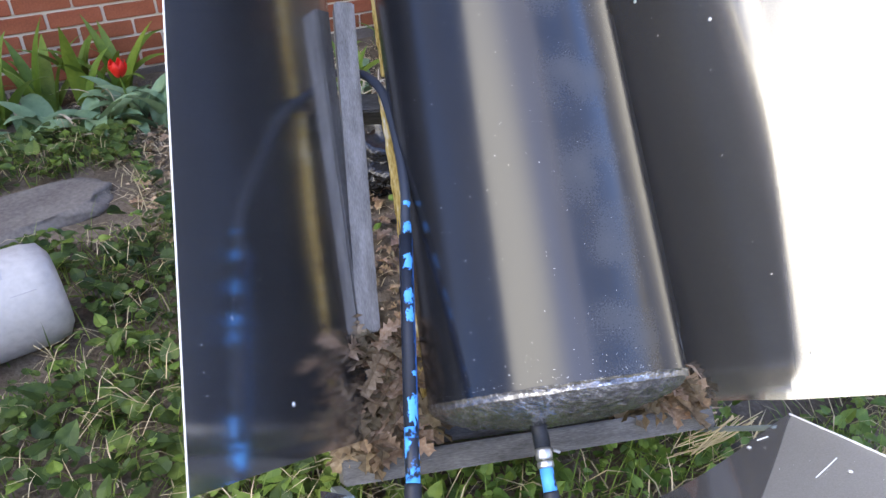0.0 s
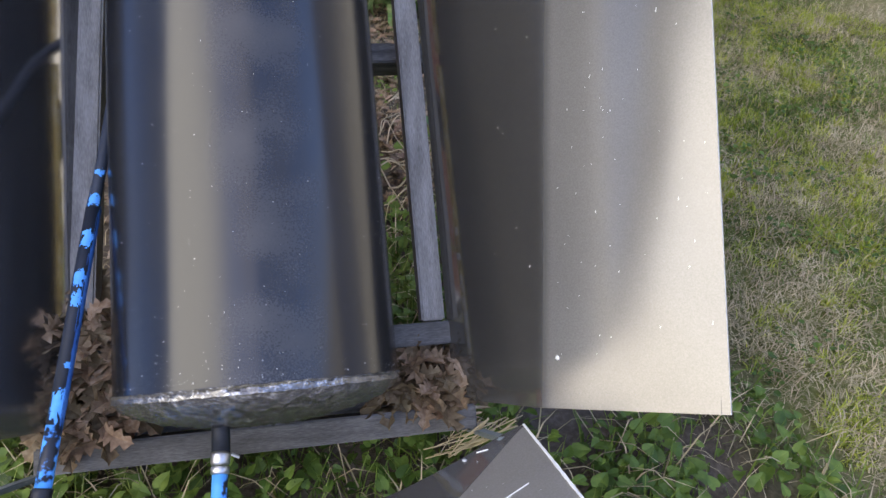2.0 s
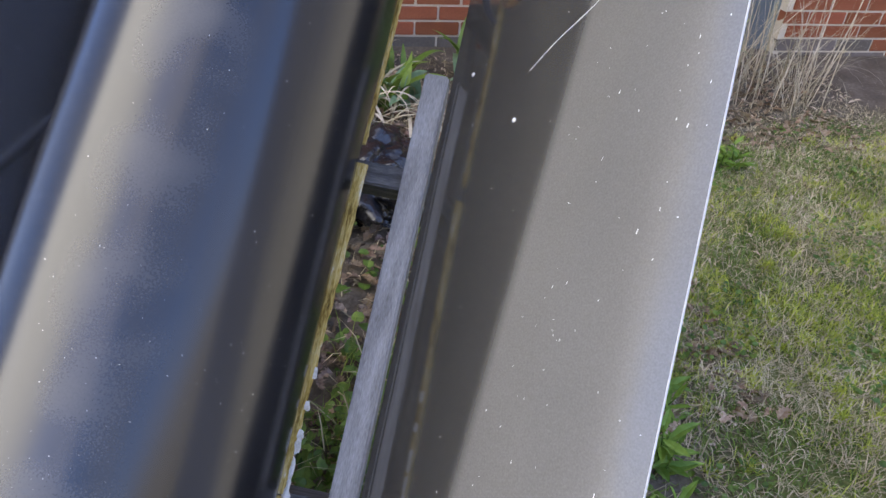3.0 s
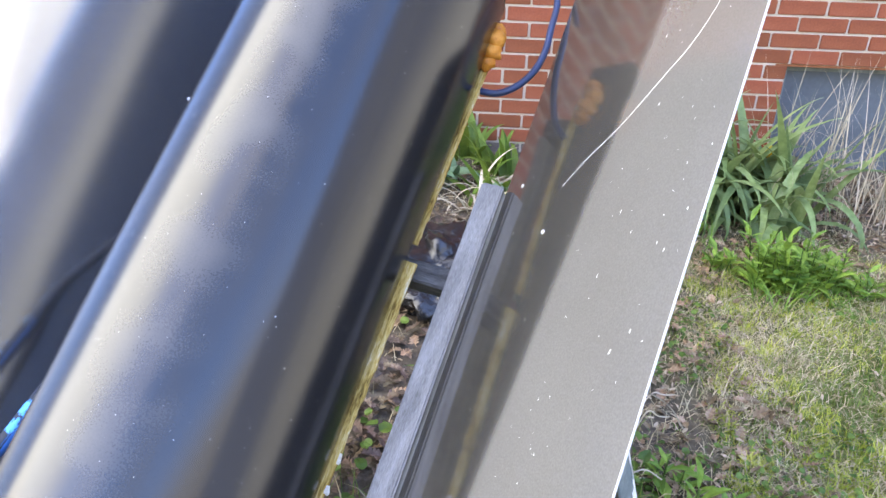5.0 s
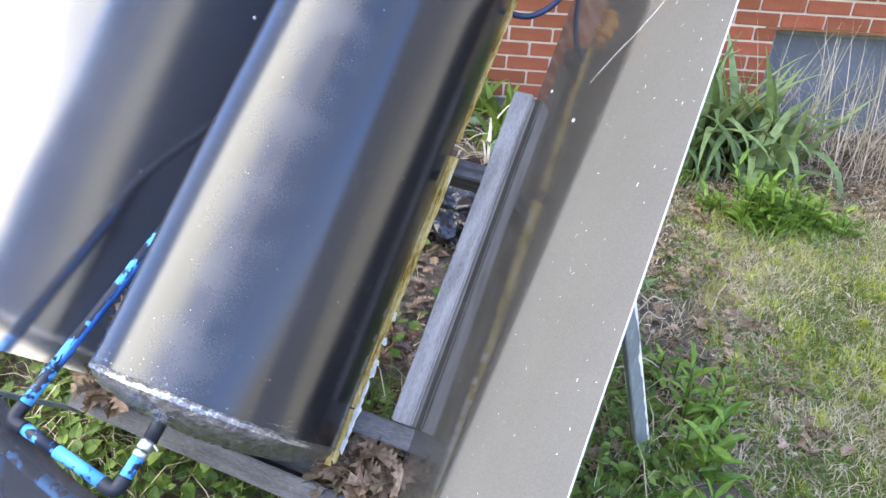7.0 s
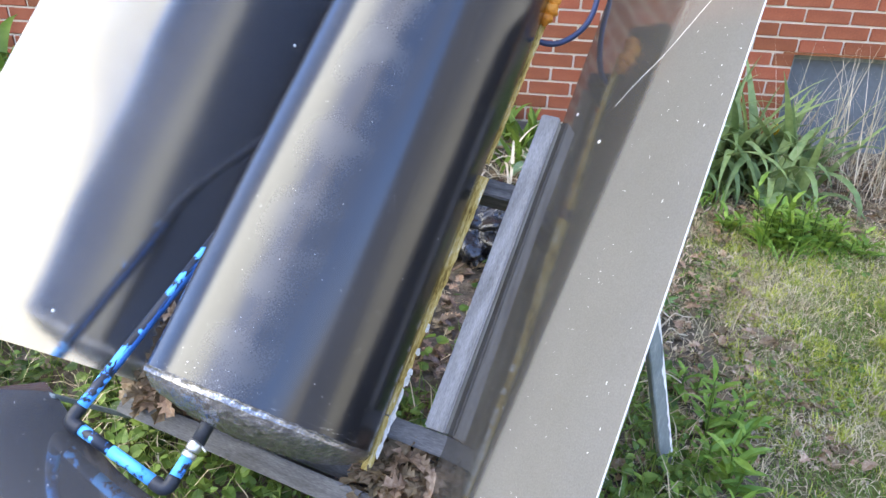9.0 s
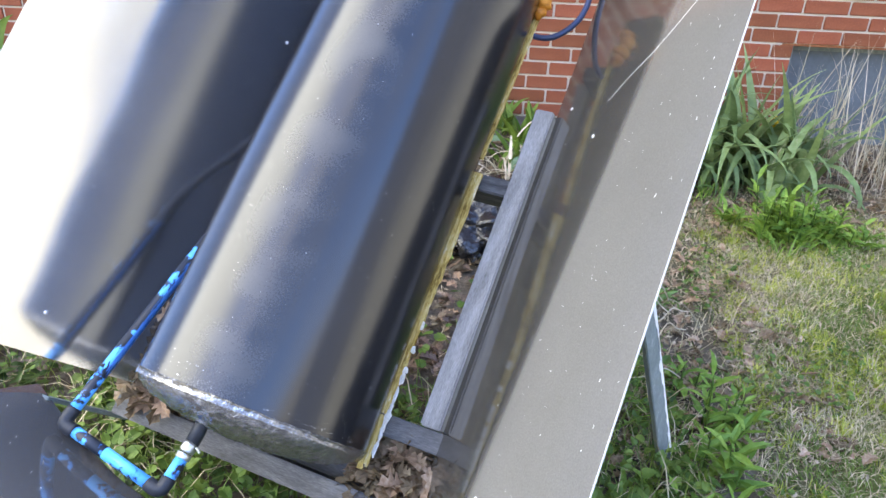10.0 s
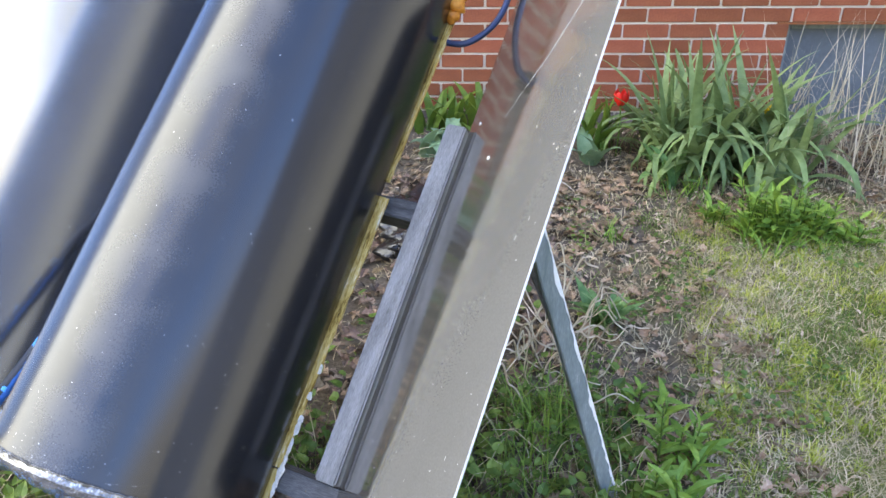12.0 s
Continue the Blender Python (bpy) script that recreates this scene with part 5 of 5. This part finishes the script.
scatter("clover", "small round-leaved green weeds in the lawn", "weed", "round", 9000, clover_spot, (0.008, 0.019), (-0.4, 0.4), M_IVY, 102, (0.005, 0.03))


def under_spot(rng):
    """Damp ground below and round the heater."""
    a = rng.random()
    if a < 0.35:
        x, y = rng.uniform(0.28, 0.84), rng.uniform(0.05, 1.35)
        return (x, y) if noise.noise(Vector((x * 4, y * 4, 15))) > rng.uniform(-0.6, 0.5) else None
    if a < 0.6:
        return rng.uniform(-0.55, 0.40), rng.uniform(0.25, 1.1)
    if rng.random() < 0.6:
        return None
    x, y = rng.uniform(-1.7, -0.30), rng.uniform(0.6, 2.65)
    if -0.95 < x < -0.35 and 2.02 < y < 2.42:
        return None
    return (x, y) if noise.noise(Vector((x * 3, y * 3, 5))) > rng.uniform(-0.7, 0.25) else None


scatter("ground_ivy", "dense green ground ivy under the heater", "weed", "heart", 9500, under_spot, (0.012, 0.036), (-0.3, 0.7), M_IVY, 103, (0.01, 0.085))
def bed_spot(rng):
    x, y = rng.uniform(-1.7, -0.28), rng.uniform(0.5, 2.72)
    if -0.98 < x < -0.33 and 2.0 < y < 2.42 or -1.2 < x < -0.6 and 1.5 < y < 1.82:
        return None
    if rng.random() < max((-1.2 - x) / 0.5, (0.9 - y) / 0.4):
        return None
    return (x, y) if noise.noise(Vector((x * 3, y * 3, 5))) > rng.uniform(-1.1, 0.1) else None


scatter("bed_weeds", "dense leafy green weeds covering the bed", "weed", "round", 5200, bed_spot, (0.010, 0.042), (-0.3, 0.6), M_BEDLEAF, 109, (0.01, 0.075))
scatter("bed_weeds", "dark green ivy leaves in the bed", "weed", "heart", 1500, bed_spot, (0.018, 0.060), (-0.2, 0.7), M_BEDLEAF, 110, (0.02, 0.095))
blades("bed_grass", "thin grass and stems among the bed weeds", 5000, bed_spot, (0.04, 0.13), (0.0015, 0.0035), (0.3, 1.4), M_GRASS, "grass", 113)
blades("bed_straw", "dry stems among the bed weeds", 1800, bed_spot, (0.05, 0.14), (0.0014, 0.003), (0.8, 1.6), M_STRAW, "dead grass", 114, 0.07)
blades("wild_grass", "long thin grass under the heater", 9000, under_spot, (0.05, 0.15), (0.002, 0.004), (0.1, 1.0), M_GRASS, "grass", 104)
blades("dry_stems", "dry straw stems among the weeds", 2600, under_spot, (0.06, 0.16), (0.0016, 0.0035), (0.8, 1.6), M_STRAW, "dead grass", 105, 0.06)


def litter_spot(rng):
    a = rng.random()
    if a < 0.45:
        x, y = rng.uniform(0.62, 1.25), rng.uniform(1.0, 2.75)
        return (x, y) if noise.noise(Vector((x * 3, y * 3, 31))) > rng.uniform(-0.5, 0.4) else None
    if a < 0.8:
        return rng.uniform(-0.35, 0.75), rng.uniform(0.9, 2.9)
    return rng.uniform(1.2, 2.4), rng.uniform(2.2, 3.1)


scatter("leaf_litter", "brown fallen oak leaves on the soil", "fallen leaves", "oak", 3200, litter_spot, (0.025, 0.055), (-0.4, 0.4), M_OAK, 106, (0.004, 0.022), 0.35)


def debris_spot(rng):
    x, y = rng.uniform(-0.4, 2.6), rng.uniform(0.9, 3.1)
    if x > 1.02 + 0.14 * y and y < 2.2 and rng.random() < 0.85:
        return None
    if in_heater(x, y) and rng.random() < 0.8:
        return None
    return x, y


scatter("leaf_debris", "pale grey scraps of old leaves and bark", "fallen leaves", "plain", 9000, debris_spot, (0.010, 0.034), (-0.4, 0.4), M_SCRAP, 107, (0.002, 0.014), 0.3)
blades("dead_stems", "thin grey dead stems on the soil", 6000, debris_spot, (0.03, 0.10), (0.0012, 0.003), (1.2, 1.6), M_STRAW, "dead grass", 108, 0.012)


def pile(side, seed, n):
    rng = random.Random(seed)
    V, F = [], []
    for _ in range(n):
        v, u = side * rng.uniform(0.20, 0.32), rng.uniform(0.012 if side > 0 else -0.002, 0.085 if side > 0 else 0.20)
        edge = 1 - min(1.0, abs(v * side - 0.26) / 0.12)
        w = rng.uniform(-0.05, (-0.024 + 0.016 * edge) if side > 0 else (-0.015 + 0.036 * edge))
        p = on_col(v, u, w)
        add_leaf(V, F, "oak", p, rng.uniform(0.045, 0.08), rng.uniform(0, 6.283), rng.uniform(-0.35, 0.6), rng.uniform(-0.8, 0.8), rng, 0.45)
    tagged(new("leaf_pile", py_mesh("leaf_pile", V, F, M_OAK)), "heap of curled brown oak leaves caught in the stand", "fallen leaves", kind="stuff")


pile(1, 200, 170)
pile(-1, 201, 240)


def gap_spot(rng):
    return rng.uniform(0.05, 0.72), rng.uniform(0.95, 2.5)


# these leaves carry the heater's shade in their darker colour
scatter("leaf_litter", "curled brown oak leaves under the heater", "fallen leaves", "oak", 700, gap_spot, (0.03, 0.06), (-0.4, 0.5), M_OAKSHADE, 111, (0.004, 0.03), 0.4)
scatter("ground_ivy", "sparse green weeds under the heater", "weed", "round", 110, lambda rng: (rng.uniform(0.1, 0.66), rng.uniform(1.1, 1.75)), (0.018, 0.036), (-0.3, 0.6), M_IVY, 112, (0.01, 0.06))


def straw_wisp():
    rng = random.Random(41)
    t = thing("straw_wisp", "pale dry straw caught at the base board's end", "straw", COL)
    for i in range(14):
        a = Vector((rng.uniform(0.335, 0.40), rng.uniform(-0.05, -0.02), rng.uniform(0.0, 0.06)))
        b = Vector((rng.uniform(0.24, 0.30), rng.uniform(-0.085, -0.05), rng.uniform(-0.06, 0.0)))
        mid = a.lerp(b, 0.5) + Vector((rng.uniform(-0.01, 0.01), rng.uniform(-0.012, 0.004), rng.uniform(0.0, 0.02)))
        part("stem", sweep(curve_points([a, mid, b], 5), rng.uniform(0.0008, 0.0016), 5), M_STRAW, t, "", True)
    return t


straw_wisp()


# ---- black bag under the heater ----
def bag():
    bm = bmesh.new()
    bmesh.ops.create_icosphere(bm, subdivisions=5, radius=1.0)
    for v in bm.verts:
        n = abs(noise.noise(v.co * 2.2)) * 0.5 + abs(noise.noise(v.co * 5.0)) * 0.28 + abs(noise.noise(v.co * 11)) * 0.1
        v.co = Vector((v.co.x * 0.22, v.co.y * 0.26, v.co.z * 0.13)) * (0.72 + n)
        v.co.z = max(v.co.z, -0.07)
    ob = new("plastic_bag", link_bm("plastic_bag", bm, M_BAG, True))
    ob.location = (0.36, 1.98, ground_z(0.36, 1.98) + 0.068)
    return tagged(ob, "crumpled black plastic bag on the ground", "bag")


bag()


# ---- white container and stone on the far side ----
def container():
    p = Vector((-0.84, 1.66, 0))
    z = ground_z(p.x, p.y)
    t = thing("plastic_container", "white plastic cylinder lying in the weeds", "container", pose(p.x, p.y, z + 0.105, 0, 0, 4))
    prof = [(-0.30, 0.06), (-0.30, 0.105), (-0.28, 0.118), (0.15, 0.118), (0.185, 0.110), (0.20, 0.085), (0.203, 0.02)]
    bm = sweep([(x + i * 1e-4, 0, 0) for i, (x, _) in enumerate(prof)], [r for _, r in prof], 40)
    drum = smooth_sharp(part("drum", bm, M_TUBE, t, "white plastic drum"), 50)

    def strip(x0, x1, a0, a1, name):
        def fn(s, k):
            a = a0 + (a1 - a0) * k
            return (x0 + (x1 - x0) * s, -math.sin(a) * 0.1186, math.cos(a) * 0.1186)
        part(name, sheet(fn, 2, 8, 0.0004), M_PRINT, drum)

    for x0, x1, a0, a1 in ((0.03, 0.10, 0.10, 0.115), (0.03, 0.10, 0.56, 0.575), (0.03, 0.0325, 0.10, 0.575), (0.0975, 0.10, 0.10, 0.575), (0.10, 0.15, 0.93, 0.945), (-0.12, -0.02, 0.2, 0.23), (-0.12, -0.04, 0.32, 0.35), (-0.12, -0.03, 0.44, 0.47)):
        strip(x0, x1, a0, a1, "print_bar")
    bm = sweep(curve_points([(-0.08, -0.119, -0.02), (-0.06, -0.15, -0.06), (-0.02, -0.14, -0.085), (0.0, -0.115, -0.03)], 6), 0.003, 8)
    part("handle", bm, M_PIPEBLACK, t, "thin dark wire handle", True)
    return t


container()


def stone():
    bm = bmesh.new()
    bmesh.ops.create_icosphere(bm, subdivisions=4, radius=1.0)
    for v in bm.verts:
        v.co = v.co * (1 + 0.25 * noise.noise(v.co * 1.8) + 0.06 * noise.noise(v.co * 6))
        v.co = Vector((v.co.x * 0.26, v.co.y * 0.13, max(-0.04, min(v.co.z * 0.06, 0.028))))
    ob = new("flat_stone", link_bm("flat_stone", bm, M_ROCK, True))
    ob.matrix_world = pose(-0.66, 2.24, ground_z(-0.66, 2.24) + 0.008, 0, 0, 10)
    tagged(ob, "flat grey stone half buried by the weeds", "stone")


stone()


# ---- distant trees behind the heater and the camera ----
def tree(x, y, h, seed):
    rng = random.Random(seed)
    t = thing("tree", "leafy green garden tree", "tree", Matrix.Translation((x, y, 0)), "trees")
    bm = sweep([(0.1 * noise.noise(Vector((i, seed, 0))), 0.1 * noise.noise(Vector((i, seed, 5))), h * 0.75 * i / 6 - 0.1) for i in range(7)], [h * 0.035 * (1 - 0.12 * i) for i in range(7)], 10)
    for k in range(7):
        a, z0 = rng.uniform(0, 6.28), h * rng.uniform(0.3, 0.65)
        r = h * rng.uniform(0.2, 0.34)
        sweep(curve_points([(0, 0, z0), (r * 0.5 * math.cos(a), r * 0.5 * math.sin(a), z0 + r * 0.4), (r * math.cos(a), r * math.sin(a), z0 + r * 0.7)], 3), [h * 0.012] * 4 + [h * 0.008] * 3, 6, bm)
    part("trunk", bm, M_BARK, t, "", True)
    V, F = [], []
    for c in range(26):
        a, rr, zz = rng.uniform(0, 6.28), h * 0.33 * math.sqrt(rng.random()), h * rng.uniform(0.38, 1.0)
        rr *= 1.15 - 0.55 * abs(zz / h - 0.6) / 0.4
        cx, cy, size = rr * math.cos(a), rr * math.sin(a), h * rng.uniform(0.06, 0.13)
        for _ in range(150):
            d = Vector((rng.gauss(0, 1), rng.gauss(0, 1), rng.gauss(0, 0.8)))
            d = d.normalized() * size * rng.random() ** 0.4
            add_leaf(V, F, "plain", (cx + d.x, cy + d.y, zz + d.z), h * rng.uniform(0.02, 0.035), rng.uniform(0, 6.28), rng.uniform(-1, 1), rng.uniform(-1, 1), rng)
    tagged(part("crown", py_mesh("crown", V, F, M_CROWN), M_CROWN, t), kind="stuff")
    return t


base_tree = tree(-6.5, 6.5, 6.0, 1)
for x, y, s, r in ((-8.5, 8.5, 1.1, 40), (-4.0, 9.5, 0.9, 100)):
    copy_thing(base_tree, pose(x, y, 0.05, 0, 0, r) @ Matrix.Scale(s, 4))


# ---- bricks, one by one near the planting, joined farther off ----
def brick_mesh(name, ln, ht, material, bev=0.003):
    return link_bm(name, new_box(-ln / 2, ln / 2, 0, 0.06, -ht / 2, ht / 2, bev), material)


BRICK_FULL = [brick_mesh("brick", 0.193 + d, 0.0567, M_BRICK) for d in (-0.002, 0.0, 0.002)]
BRICK_FULL_F = [brick_mesh("foundation_brick", 0.193 + d, 0.0567, M_FOUND) for d in (-0.002, 0.002)]


def bricks():
    rng = random.Random(77)
    V, F = [], []
    for row in range(-8, 35):
        z = JZ + BH * (row + 0.5)
        if z < 0.08:
            continue
        off = 0.0 if row % 2 == 0 else 0.5
        for col in range(-72, 26):
            x0, x1 = JX + BW * (col + off) + 0.005, JX + BW * (col + off + 1) - 0.005
            z0, z1 = z - BH / 2 + 0.005, z + BH / 2 - 0.005
            cut = z0 < WIN_Z1 - 0.01 and z1 > WIN_Z0
            if cut:
                if x0 >= WIN_X0 - 0.02 and x1 <= WIN_X1 + 0.02:
                    continue
                if x0 < WIN_X0 < x1:
                    x1 = WIN_X0
                if x0 < WIN_X1 < x1:
                    x0 = WIN_X1
                if x1 - x0 < 0.03:
                    continue
            dy = rng.uniform(-0.0012, 0.0012)
            low = z < 0.245
            if -0.95 < x0 < 3.05 and z < 0.90:
                if abs(x1 - x0 - 0.193) < 0.004:
                    me = rng.choice(BRICK_FULL_F if low else BRICK_FULL)
                else:
                    me = brick_mesh("brick", x1 - x0, 0.0567, M_FOUND if low else M_BRICK)
                ob = new("brick", me)
                ob.parent = wall
                ob.matrix_basis = pose((x0 + x1) / 2, WALL_Y + dy, z, rng.uniform(-0.4, 0.4), rng.uniform(-0.25, 0.25), rng.uniform(-0.2, 0.2))
            else:
                y0, y1, k, c = WALL_Y + dy, WALL_Y + 0.05, len(V), 0.003
                V += [(x0, y0 + c, z0), (x1, y0 + c, z0), (x1, y0 + c, z1), (x0, y0 + c, z1), (x0 + c, y0, z0 + c), (x1 - c, y0, z0 + c), (x1 - c, y0, z1 - c), (x0 + c, y0, z1 - c), (x0, y1, z0), (x1, y1, z0), (x1, y1, z1), (x0, y1, z1)]
                F += [(k + 4, k + 5, k + 6, k + 7)] + [(k + i, k + (i + 1) % 4, k + 4 + (i + 1) % 4, k + 4 + i) for i in range(4)] + [(k + 8 + i, k + 8 + (i + 1) % 4, k + (i + 1) % 4, k + i) for i in range(4)]
    ob = new("brickwork", py_mesh("brickwork", V, F, M_BRICK_FAR))
    ob.parent = wall
    tagged(ob, "red brickwork farther along the wall", kind="stuff")


bricks()
